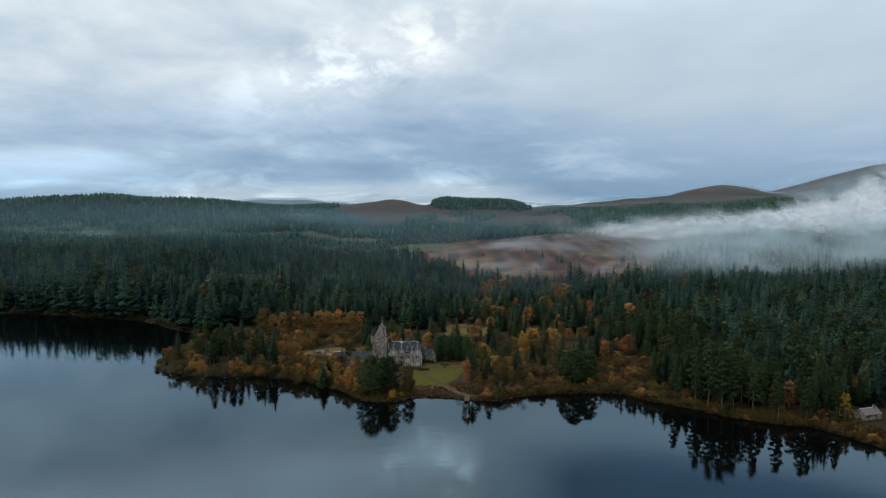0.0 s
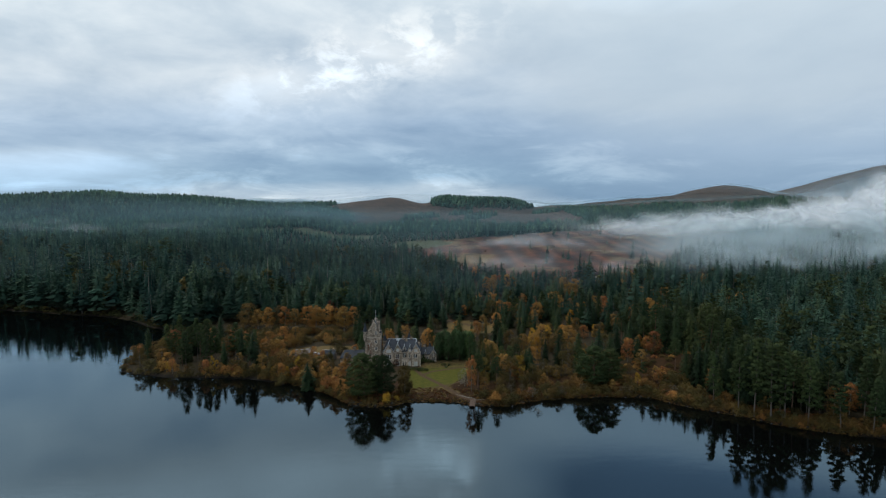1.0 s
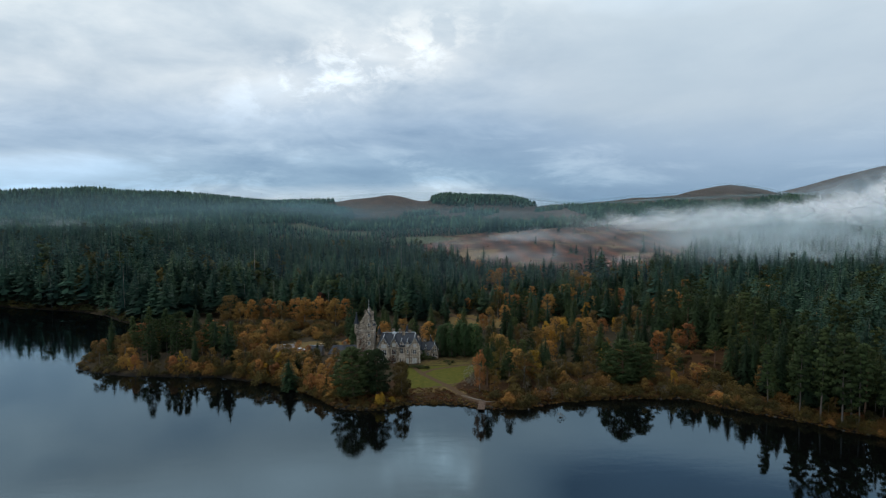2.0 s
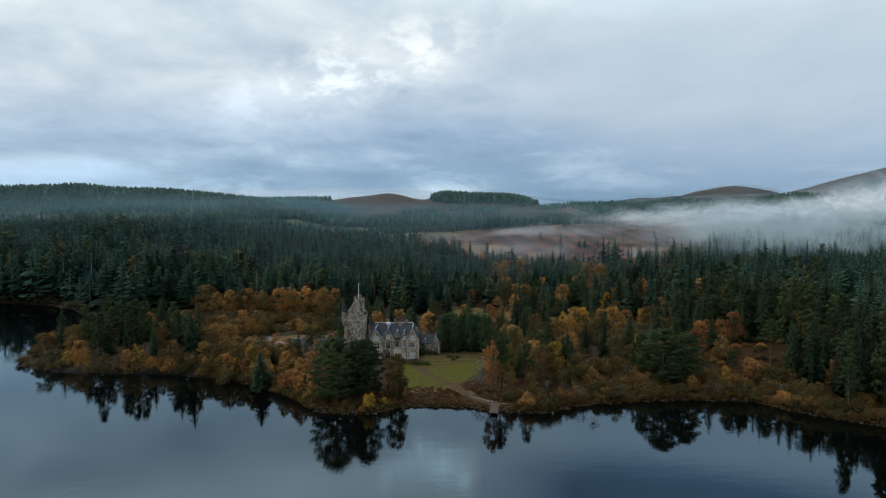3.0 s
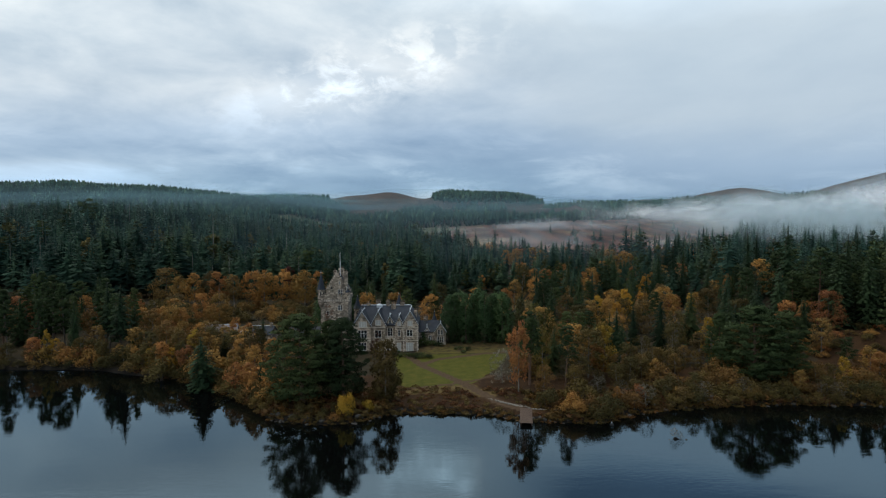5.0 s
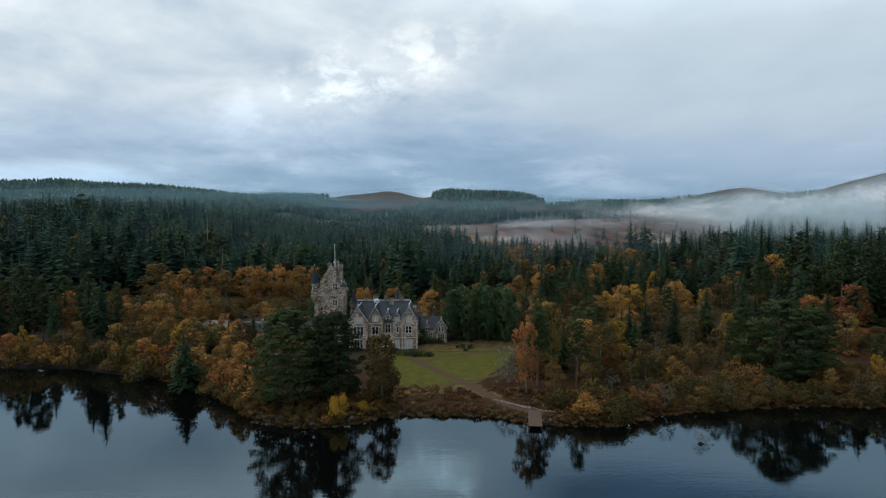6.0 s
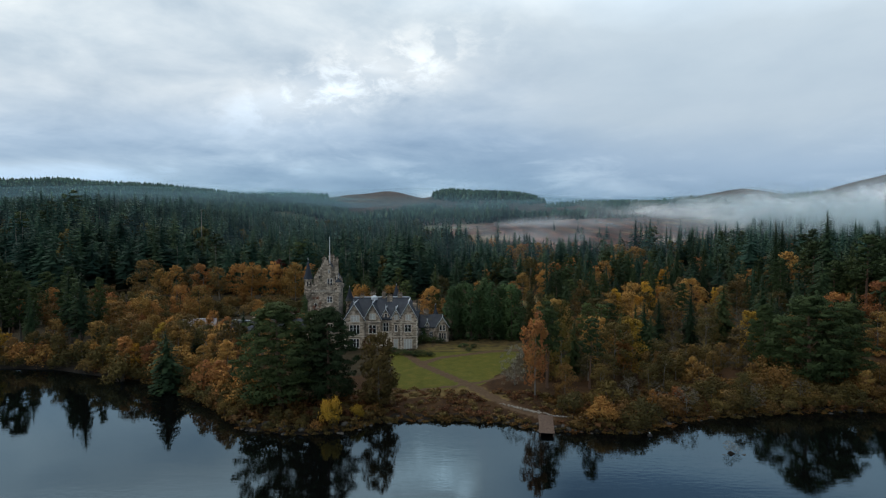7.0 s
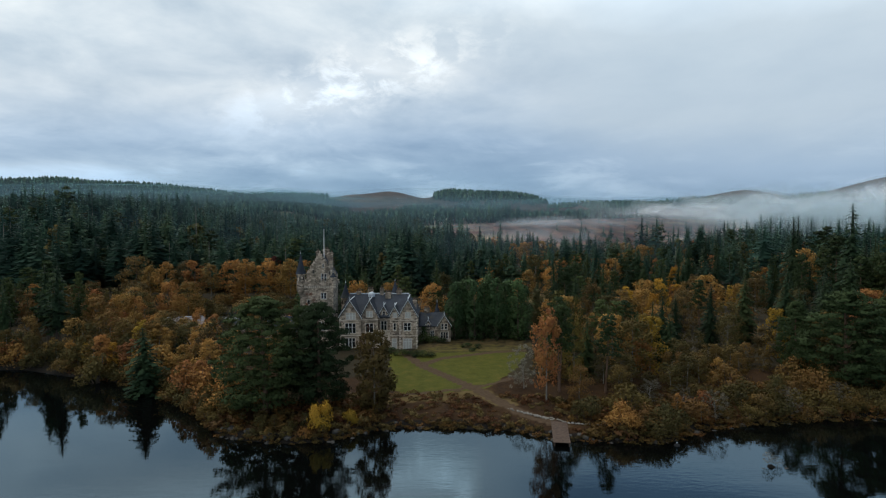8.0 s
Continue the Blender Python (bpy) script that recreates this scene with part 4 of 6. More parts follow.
plant_to("larchbirch", 18.5, 283.5, 14.0, .8)
plant("broadpine", 64.5, 279.0, 18.2, 1.12)
plant("broadpine", 71.5, 281, 16.5, 1.0)
plant("broadpine", 60.5, 287, 15.0, .62)
plant("pine", 86, 281, 9.5, 1.0)
for x, y, top, wide in ((-105, 326, 21.5, 1.25), (-101, 321, 19.0, 1.3), (-112, 318, 21, 1.2), (-118, 322, 23, 1.1), (-124, 312, 20, 1.2)):
    plant_to("tallpine", x, y, top, wide)
plant("spruce", -58.5, 283.5, 12.5, 1.75)
plant("bush", -71.5, 291.0, 7.2, .95, "large rounded olive willow bush at the water's edge")
plant("gold", -78.5, 298.5, 5.5, .8)
plant("gold", -108.5, 305.5, 9.2, .7)
plant("maple", -74, 422, 15.5, 1.0)
plant("roundtree", -8, 344, 11.5, 1.0, "rounded brown-leaved tree behind the house")
for i in range(11):
    plant("cypress", -2.0 + 1.7 * i + R0.uniform(-.4, .4), 321.6 + (i % 3) * 1.6, R0.uniform(13.6, 16.0) - .05 * i, 1.12)
for i, x in enumerate((-126, -118, -111, -104, -98.5, -92, -85.5, -80, -73, -66.5, -61, -55)):
    plant("birch" if i % 3 else "roundtree", x + R0.uniform(-1, 1), 402 + R0.uniform(-3, 5) - .12 * (x + 90), R0.uniform(12.5, 16.5), 1.12)
for x, y, h in ((-46, 281, 9.5), (-43, 277, 7.5), (-49.5, 288, 10), (-52, 284, 8), (-45, 290, 9), (-40, 272, 6)):
    plant("rustbush" if h < 8 else "birch", x, y, h, .95)
plant("spruce", -41.5, 283, 9.0, .8)
plant("spruce", -43.5, 276, 7.0, .8)
plant("cypress", -41.5, 330, 13.5, 1.1)
plant("spruce", -35, 336, 17)
plant("spruce", -23, 341, 18.5)
plant("pine", -15, 338, 14)
plant("roundtree", -28, 338, 13, .8, "yellow-green broadleaf tree behind the house")

KEEP = [(-54, -1, 307, 330), (-80, -64, 320, 334), (-62, -54, 320, 334), (163, 180, 220, 238), (152, 166, 208, 226)]


def free(x, y, gap, wide=False):
    for a, b, c, d in KEEP:
        if a < x < b and c < y < d:
            return False
    return all((x - px) ** 2 + (y - py) ** 2 > (gap + pr) ** 2 for px, py, pr in PLANTED)


def zone_trees(count, x0, x1, y0, y1, rule, gap, seed):
    r = np.random.RandomState(seed)
    done = tries = 0
    while done < count and tries < count * 30:
        tries += 1
        x, y = r.uniform(x0, x1), r.uniform(y0, y1)
        d = float(shore_distance(x, y)[0])
        pick = rule(x, y, d, r)
        if not pick or in_poly(x, y, LAWN) or not free(x, y, gap):
            continue
        if any(in_poly(x, y, g) for g in GLADES) or along(x, y, TRACKS[0][0], 3.5) > 0 or along(x, y, TRACKS[1][0], 3) > 0:
            continue
        plant(pick[0], x, y, pick[1], pick[2])
        done += 1


def headland(x, y, d, r):
    """The low wooded point to the west."""
    if d < 2.5:
        return None
    if d < 6.5:
        return (("olive", "rustbush", "birch", "gold", "bush")[r.choice(5, p=(.40, .13, .19, .06, .22))], r.uniform(4.5, 7.5), r.uniform(.9, 1.3))
    if x > -90 or (x > -122 and y > 330) or r.uniform() < .25:
        return (("birch", "olive", "roundtree", "gold")[r.choice(4, p=(.30, .42, .20, .08))], r.uniform(7, 12), r.uniform(.95, 1.2))
    k = ("tallpine", "spruce", "pine", "birch", "fir", "olive")[r.choice(6, p=(.24, .30, .14, .12, .12, .08))]
    return (k, r.uniform(14, 25) if k in ("tallpine", "fir") else r.uniform(12, 19) if k in ("spruce", "pine") else r.uniform(7, 10), r.uniform(.85, 1.15))


def shore_right(x, y, d, r):
    """Birch scrub and pines east of the lawn."""
    if d < 1.5 or (d < 8 and x < 14):
        return None
    if d < 11:
        k = ("bush", "rustbush", "olive", "birch", "gold")[r.choice(5, p=(.52, .12, .26, .07, .03))]
        return (k, r.uniform(3.0, 6.0), r.uniform(.9, 1.25))
    if d < 26 + 8 * math.sin(x * .16) and x < 108:
        k = ("bush", "rustbush", "olive", "birch", "brownbirch")[r.choice(5, p=(.30, .14, .40, .10, .06))]
        return (k, r.uniform(3.8, 7.2), r.uniform(1.05, 1.4))
    dark = .36 + .44 * float(smooth(x, 70, 125)) + .22 * float(smooth(y, 335, 385)) + .1 * float(smooth(y, 320, 420))
    if r.uniform() < dark:
        k = ("spruce", "pine", "tallpine", "fir")[r.choice(4, p=(.78, .12, .04, .06))]
        tall = 1 + .55 * float(smooth(x, 92, 125)) + .12 * float(smooth(y, 360, 400))
        return (k, r.uniform(10, 15.5) * tall, r.uniform(.9, 1.2) / tall ** .45)
    k = ("birch", "olive", "roundtree", "gold")[r.choice(4, p=(.36, .34, .18, .12))]
    return (k, r.uniform(7, 12.5), r.uniform(.95, 1.2))


def west_gardens(x, y, d, r):
    if d < 2:
        return None
    if d < 9:
        return (("rustbush", "bush", "birch", "olive")[r.choice(4, p=(.38, .25, .22, .15))], r.uniform(3.5, 7), r.uniform(.9, 1.2))
    return (("birch", "roundtree", "olive", "spruce", "rustbush")[r.choice(5, p=(.33, .14, .3, .1, .13))], r.uniform(5, 9.5), r.uniform(.9, 1.2))


def behind_house(x, y, d, r):
    k = ("spruce", "birch", "pine", "roundtree", "olive")[r.choice(5, p=(.58, .12, .14, .09, .07))]
    return (k, r.uniform(13, 18) if k in ("spruce", "pine") else r.uniform(8, 13), r.uniform(.9, 1.1))


zone_trees(95, -166, -80, 300, 368, headland, .7, 11)
zone_trees(60, -160, -52, 272, 306, lambda x, y, d, r: headland(x, y, d, r) if d < 8 and x < -62 else None, .3, 12)
zone_trees(42, -80, -36, 262, 326, west_gardens, .5, 13)
zone_trees(110, 14, 130, 245, 300, shore_right, .35, 14)
zone_trees(120, 14, 150, 272, 400, shore_right, 1.7, 15)
zone_trees(40, 100, 185, 200, 275, shore_right, .4, 16)
zone_trees(46, 84, 150, 228, 278, shore_right, .1, 19)
zone_trees(44, 103, 152, 308, 350, lambda x, y, d, r: (("spruce", "pine", "spruce", "tallpine")[r.randint(4)], r.uniform(15, 25), r.uniform(1.0, 1.25)) if d > 20 else None, .5, 22)
zone_trees(22, 108, 140, 244, 288, lambda x, y, d, r: (("spruce", "pine", "tallpine")[r.randint(3)], r.uniform(12, 19), r.uniform(1.0, 1.2)) if d > 9 else None, .5, 23)
zone_trees(34, -52, 40, 330, 400, behind_house, 1.4, 17)
zone_trees(40, -150, -50, 378, 398, lambda x, y, d, r: ("bush", r.uniform(3, 5.5), 1.3) if d > 1 else None, .4, 18)
zone_trees(34, -112, -44, 338, 378, lambda x, y, d, r: (("bush", "olive", "rustbush", "birch")[r.choice(4, p=(.45, .25, .2, .1))], r.uniform(3, 6.5), 1.25) if d > 1.5 else None, .3, 20)
for i in range(46):
    # low rusty scrub on the open slope of the east bank
    x, y = R0.uniform(84, 121), R0.uniform(283, 312)
    plant("rustbush" if i % 3 else "bush", x, y, R0.uniform(1.2, 2.6), R0.uniform(1.3, 1.9), "low rusty scrub on the open bank")
for i in range(18):
    x = 27 + 4.2 * i + R0.uniform(-1.5, 1.5)
    y = 262 + R0.uniform(2, 9)
    if float(shore_distance(x, y)[0]) > 1.2:
        plant("greywillow", x, y, R0.uniform(3.2, 5.2), R0.uniform(1.1, 1.5), "bare grey lichened willow among the bank scrub")


# ---- the far woods ----
def far_woods(name, label, variants, xs, ys, hs, ws, mat, seed):
    """Many trees in one mesh, each with a shade of its own."""
    r = np.random.RandomState(seed)
    zs = height(xs, ys) - .2
    pickv = r.randint(0, len(variants), len(xs))
    Vs, Fs, Ts, Ns, n = [], [], [], [], 0
    for i, (v, f) in enumerate(variants):
        f, nn = crown_normals(v, f, 16)
        idx = np.where(pickv == i)[0]
        if not len(idx):
            continue
        a = r.uniform(0, 6.2832, len(idx))
        ca, sa = np.cos(a)[:, None], np.sin(a)[:, None]
        sw, sh = (hs[idx] * ws[idx])[:, None], hs[idx][:, None]
        X = (v[:, 0] * ca - v[:, 1] * sa) * sw + xs[idx][:, None]
        Y = (v[:, 0] * sa + v[:, 1] * ca) * sw + ys[idx][:, None]
        Z = v[:, 2] * sh + zs[idx][:, None]
        Ns.append(np.stack([nn[:, 0] * ca - nn[:, 1] * sa, nn[:, 0] * sa + nn[:, 1] * ca, nn[:, 2] + 0 * sa], 2).reshape(-1, 3))
        Vs.append(np.stack([X, Y, Z], 2).reshape(-1, 3))
        Fs.append((f[None] + (np.arange(len(idx)) * len(v))[:, None, None]).reshape(-1, 3) + n)
        Ts.append(np.repeat(r.uniform(0, 1, len(idx)), len(v)))
        n += len(idx) * len(v)
    ob = link_mesh(name, np.vstack(Vs), np.vstack(Fs), mat, {"tint": np.concatenate(Ts)}, True, None, np.vstack(Ns))
    return tagged(ob, label, "woods", kind="stuff")


def spots(x0, x1, y0, y1, step, seed, ok, inland=3.0):
    """Jittered rows of places that suit a rule."""
    r = np.random.RandomState(seed)
    x, y = np.meshgrid(np.arange(x0, x1, step), np.arange(y0, y1, step))
    x = x.ravel() + r.uniform(-.48, .48, x.size) * step
    y = y.ravel() + r.uniform(-.48, .48, y.size) * step
    k = (np.abs(x) < 50 + .80 * y)
    x, y = x[k], y[k]
    d = shore_distance(x, y)
    k = ok(x, y, d) & (d > inland)
    return x[k], y[k], r


def open_land(x, y):
    fz = waves(x, y, 22, 11) * 4
    o = in_poly(x + fz, y + fz, FELLED)
    for p in FIELDS:
        o |= in_poly(x + fz, y + fz, p)
    for p in GLADES:
        o |= in_poly(x, y, p)
    return o


def forest_line(x):
    """South edge of the spruce forest."""
    return np.interp(x, (-900, -380, -230, -150, -60, 10, 60, 130, 200, 400), (300, 300, 300, 425, 415, 400, 410, 390, 200, -200))


def cone(r, layers, sides, w=.17):
    """A far spruce: ragged stacked skirts of boughs."""
    parts = []
    for k in range(layers):
        f0 = .06 + .88 * k / layers
        f1 = min(1.02, f0 + 1.55 / layers)
        V = [(0, 0, f1)]
        for s in range(sides):
            a = 6.2832 * (s + r.uniform(-.25, .25)) / sides
            q = w * (1 - f0) ** .85 * r.uniform(.65, 1.25)
            V.append((q * math.cos(a), q * math.sin(a), f0 - r.uniform(0, .06)))
        parts.append((np.array(V), np.array([(0, 1 + s, 1 + (s + 1) % sides) for s in range(sides)])))
    return joined(parts)


RV = np.random.RandomState(77)
MID = [(lambda t: (t[0] / 20, t[1]))(spruce(RV, 20, 20 * RV.uniform(.12, .17), 21, 8, 1, RV.uniform(.05, .25))) for i in range(8)]
MID_FINE = [(lambda t: (t[0] / 20, t[1]))(spruce(RV, 20, 20 * RV.uniform(.12, .165), 32, 10, 1, RV.uniform(.05, .2))) for i in range(6)]
LOW = [cone(RV, 6, 7, RV.uniform(.12, .17)) for i in range(8)]
HILL = [cone(RV, 1, 5, RV.uniform(.22, .32)) for i in range(5)]
TINY = [cone(RV, 2, 5, RV.uniform(.17, .23)) for i in range(5)]
BROAD = [(lambda t: (t[0][0] / 12, t[0][1]))(broadleaf(RV, 12, 12 * RV.uniform(.24, .32), 16, 14, .75, .18)) for i in range(5)]
BROAD_FINE = [(lambda t: (t[0][0] / 12, t[0][1]))(broadleaf(RV, 12, 12 * RV.uniform(.24, .32), 34, 26, .36, .16)) for i in range(5)]
PINES = [(lambda t: (t[0][0] / 18, t[0][1]))(pine(RV, 18, 18 * RV.uniform(.17, .23), 20, 14, .62, .36)) for i in range(4)]
POLES = [(lambda t: (t[0] / 18, t[1]))(tube([(0, 0, 0), (.15, .1, 9), (.1, .2, 17.5)], [.17, .12, .03], 4)) for i in range(2)]


def stand(x, y, d):
    return (y > forest_line(x)) & ~open_land(x, y) & ~((x > 25) & (x < 230) & (y < 560) & (waves(x, y, 45, 31) > .25))


def tall(x, y, r, lo, hi):
    """Heights in patches of old and young wood."""
    return (lo + (hi - lo) * np.clip(.5 + .33 * waves(x, y, 70, 14) + r.normal(size=len(x)) * .25, 0, 1.1)) * np.where((x < -130) | (x > 125), np.where(x < -220, 1.45, np.where(x < 0, 1.3, 1.0)), np.where((x > -5) & (y < 620), .66, 1.0))


px, py, pr = spots(-640, 520, 200, 790, 8.1, 41, lambda x, y, d: stand(x, y, d) & (y < 745 + .05 * x) & ~((x < 160) & (x > -60) & (y < 400)), 1.0)
gap = (waves(px, py, 26, 16) > .95)
px, py = px[~gap], py[~gap]
mix = pr.uniform(0, 1, len(px)) + .12 * waves(px, py, 60, 17)
hs = tall(px, py, pr, 15, 27) * np.where((px < -130) & (py > 560), .86, 1.0)
k = mix < .91
close = k & (py < 490) & (px > -200) & (px < 130)
far_woods("spruce_woods", "dark spruces at the edge of the plantation", MID_FINE, px[close], py[close], hs[close], pr.uniform(1.0, 1.4, close.sum()), M_SPRUCE_MIDHAZE, 50)
k = k & ~close
far_woods("spruce_woods", "dense dark spruce plantation", MID, px[k], py[k], hs[k], pr.uniform(.95, 1.4, k.sum()), M_SPRUCE_HAZED, 51)
k = (mix >= .91) & (mix < .95)
far_woods("pine_woods", "dark Scots pines among spruces", PINES, px[k], py[k], hs[k] * .9, pr.uniform(1.1, 1.4, k.sum()), M_PINE_T, 60)
k = mix >= .95
far_woods("larch_woods", "yellow-green larches and birches among spruces", BROAD, px[k], py[k], hs[k] * .75, pr.uniform(.6, .8, k.sum()), M_LARCH_T, 62)
k = pr.uniform(0, 1, len(px)) < .10
far_woods("tree_trunks", "pale bare trunks standing among the spruces", POLES, px[k] + 2, py[k] - 2.5, hs[k] * pr.uniform(.75, 1.05, k.sum()), np.ones(k.sum()), M_PALE, 52)
px, py, pr = spots(-900, 900, 720, 1020, 8.4, 42, lambda x, y, d: stand(x, y, d) & (y > 745 + .05 * x))
far_woods("spruce_woods", "dense dark spruce plantation", LOW, px, py, tall(px, py, pr, 14, 25) * np.where(px < 60, .40, np.where(px > 125, .8, 1.0)), pr.uniform(1.2, 1.7, len(px)), M_SPRUCE_HAZED, 53)
px, py, pr = spots(-60, 420, 570, 1000, 15, 49, lambda x, y, d: open_land(x, y) & (waves(x, y, 40, 19) > .7))
far_woods("felled_scrub", "scattered brown scrub and seedlings on felled ground", BROAD, px, py, pr.uniform(1.5, 5, len(px)), pr.uniform(1.0, 1.6, len(px)), M_SCRUB_T, 63)
px, py, pr = spots(120, 520, 640, 960, 26, 50, lambda x, y, d: waves(x, y, 60, 23) > .5)
far_woods("lone_spruces", "lone spruces left standing on felled ground", MID, px, py, pr.uniform(10, 19, len(px)), pr.uniform(.9, 1.2, len(px)), M_SPRUCE_HAZED, 64)


def hill_woods(x, y, d):
    woods = (x < -260 - waves(x, y, 200, 3) * 60) | ((x > 300) & (y < 1500)) | ((y < 1160) & (x < 330))
    knoll = (bump_at(x, y, 105, 1570, 134, 115, 6) > .4) & (x > -22)
    clumps = (waves(x, y, 190, 8) > .75) & (y < 1500)
    return ((woods & (y < 2300)) | knoll | clumps) & ~open_land(x, y)


px, py, pr = spots(-2000, 1500, 1020, 2100, 8.6, 43, hill_woods)
far_woods("hill_woods", "dark conifer woods on far hills", HILL, px, py, pr.uniform(8, 14, len(px)), pr.uniform(1.2, 1.9, len(px)), M_SPRUCE_HAZED, 54)
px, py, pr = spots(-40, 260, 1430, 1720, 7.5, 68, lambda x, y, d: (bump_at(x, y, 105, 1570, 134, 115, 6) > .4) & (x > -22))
far_woods("hill_woods", "dark conifer plantation capping a far knoll", TINY, px, py, pr.uniform(8, 11, len(px)), pr.uniform(1.1, 1.5, len(px)), M_SPRUCE_HAZED, 69)
px, py, pr = spots(20, 240, 300, 600, 9.6, 44, lambda x, y, d: (y > 395 - .2 * x) & ~open_land(x, y) & (waves(x, y, 45, 31) > .2))
k = pr.uniform(0, 1, len(px)) < .36
far_woods("autumn_woods", "mixed birch woods in rusty autumn leaf", BROAD_FINE, px[k], py[k], pr.uniform(8.5, 13.5, k.sum()), pr.uniform(.95, 1.25, k.sum()), M_AUTUMN_T, 55)
k = ~k
far_woods("spruce_woods", "dark spruces among autumn birches", MID, px[k], py[k], pr.uniform(11, 18, k.sum()), pr.uniform(1.1, 1.5, k.sum()), M_SPRUCE_MIDHAZE, 75)
px, py, pr = spots(10, 150, 398, 450, 8.5, 45, lambda x, y, d: ~open_land(x, y) & (waves(x, y, 30, 6) > .1))
k = pr.uniform(0, 1, len(px)) < .4
far_woods("autumn_woods", "mixed birch woods in rusty autumn leaf", BROAD_FINE, px[k], py[k], pr.uniform(8, 12, k.sum()), pr.uniform(.9, 1.2, k.sum()), M_AUTUMN_T, 56)
k = ~k
far_woods("pine_woods", "dark pines among autumn birches", PINES, px[k], py[k], pr.uniform(11, 16, k.sum()), pr.uniform(1.1, 1.4, k.sum()), M_PINE_T, 76)
px, py, pr = spots(130, 330, 100, 420, 7.2, 46, lambda x, y, d: ((x > 150) | (y > 400)) & (waves(x, y, 24, 26) < 1.1) & ~((x > 150) & (x < 184) & (y > 200) & (y < 240)))
mix = pr.uniform(0, 1, len(px))
hs = 10 + 17 * pr.uniform(0, 1, len(px)) ** 1.5
k = mix < .30
far_woods("pine_woods", "dark Scots pine woods", PINES, px[k], py[k], hs[k], pr.uniform(1.0, 1.4, k.sum()), M_PINE_T, 57)
k = (mix >= .30) & (mix < .84)
far_woods("spruce_woods", "tall dark spruces near the shore", MID, px[k], py[k], hs[k], pr.uniform(.85, 1.3, k.sum()), M_SPRUCE_MIDHAZE, 65)
k = mix >= .84
far_woods("larch_woods", "yellow-green larches and birches among pines", BROAD, px[k], py[k], hs[k] * .6, pr.uniform(.7, .9, k.sum()), M_LARCH_T, 66)
k = pr.uniform(0, 1, len(px)) < .12
far_woods("tree_trunks", "pale bare trunks standing among the pines", POLES, px[k] + 2, py[k] - 2.5, hs[k] * pr.uniform(.75, 1.0, k.sum()), np.ones(k.sum()), M_PALE, 67)
px, py, pr = spots(-260, 240, 190, 640, 4.2, 47, lambda x, y, d: (d < 9) & (x > -215) & ((x < -150) | (x > 120) | ((y > 375) & (x < -50))))
hs, ws = pr.uniform(1.2, 2.7, len(px)) ** 1.9, pr.uniform(1.0, 1.6, len(px))
k = pr.uniform(0, 1, len(px)) < .55
far_woods("bank_scrub", "rusty and olive scrub along the shore", BROAD, px[k], py[k], hs[k], ws[k], M_SCRUB_T, 58)
k = ~k
far_woods("bank_scrub", "dull green willow scrub along the shore", BROAD, px[k], py[k], hs[k], ws[k], M_LARCH_T, 85)
px, py, pr = spots(-520, -165, 300, 560, 3.2, 83, lambda x, y, d: d < 3.2, .1)
far_woods("bank_scrub", "dark low scrub where the forest meets the water", BROAD, px, py, pr.uniform(2, 5.5, len(px)), pr.uniform(1.2, 1.9, len(px)), M_LARCH_T, 84)
TUFT = [(lambda t: (t[0], t[1]))(scatter_leaves(RV, [(RV.uniform(-.5, .5), RV.uniform(-.5, .5), RV.uniform(.2, .7)) for q in range(5)], [.45] * 5, 16, .17, .8)) for i in range(6)]
px, py, pr = spots(-80, 178, 200, 305, 1.15, 48, lambda x, y, d: (d < 13) & ~in_poly(x, y, LAWN) & (along(x, y, TRACKS[0][0], 2.2) < .05) & ~((np.abs(x - 11.7) < 1.7) & (y < 266)), .15)
inner = (px > -15) & (px < 13)
k = pr.uniform(0, 1, len(px)) < np.where(inner, .9, .8)
px, py, inner = px[k], py[k], inner[k]
hs, ws = np.where(inner, .62, 1.0) * pr.uniform(.5, 1.5, len(px)) ** 1.3, pr.uniform(.9, 1.5, len(px))
k = inner | (waves(px, py, 9, 12) > .2)
far_woods("bank_bracken", "rusty bracken and tan grass tufts on the bank", TUFT, px[k], py[k], hs[k], ws[k], M_BRACKEN_T, 70)
k = ~k
far_woods("bank_scrub", "heather tufts and low olive scrub on the bank", TUFT, px[k], py[k], hs[k], ws[k], M_SCRUB_T, 59)
px, py, pr = spots(-72, 140, 222, 300, .75, 81, lambda x, y, d: (d < .9) & ~((np.abs(x - 11.5) < 1.5) & (y < 266)), -.45)
far_woods("bank_scrub", "grass and heather hanging over the water's edge", TUFT, px, py, pr.uniform(.4, .9, len(px)), pr.uniform(.9, 1.6, len(px)), M_SCRUB_T, 82)
# bushes hanging over the water's edge
r = np.random.RandomState(66)
step = 0.0
for (ax, ay), (bx, by) in zip(LINE[:-1], LINE[1:]):
    L = math.hypot(bx - ax, by - ay)
    step += L
    if step < 2.6 or not (-168 < ax < 175) or -19 < ax < 20 or (ay > 340) or L > 9:
        continue
    step = 0
    for q in range(1 if ax < -60 else 2):
        if ax < -60 and r.uniform() < .3:
            continue
        nx, ny = -(by - ay) / L, (bx - ax) / L
        off = r.uniform(.3, 1.4) + q * 2.2
        key = ("bush", "rustbush", "bush", "olive")[r.choice(4, p=(.5, .1, .25, .15))]
        low = .5 if -40 < ax < -18 else 1.0
        plant(key, ax + nx * off, ay + ny * off, (r.uniform(2.0, 3.6) + q * 1.0) * low, r.uniform(1.0, 1.5))


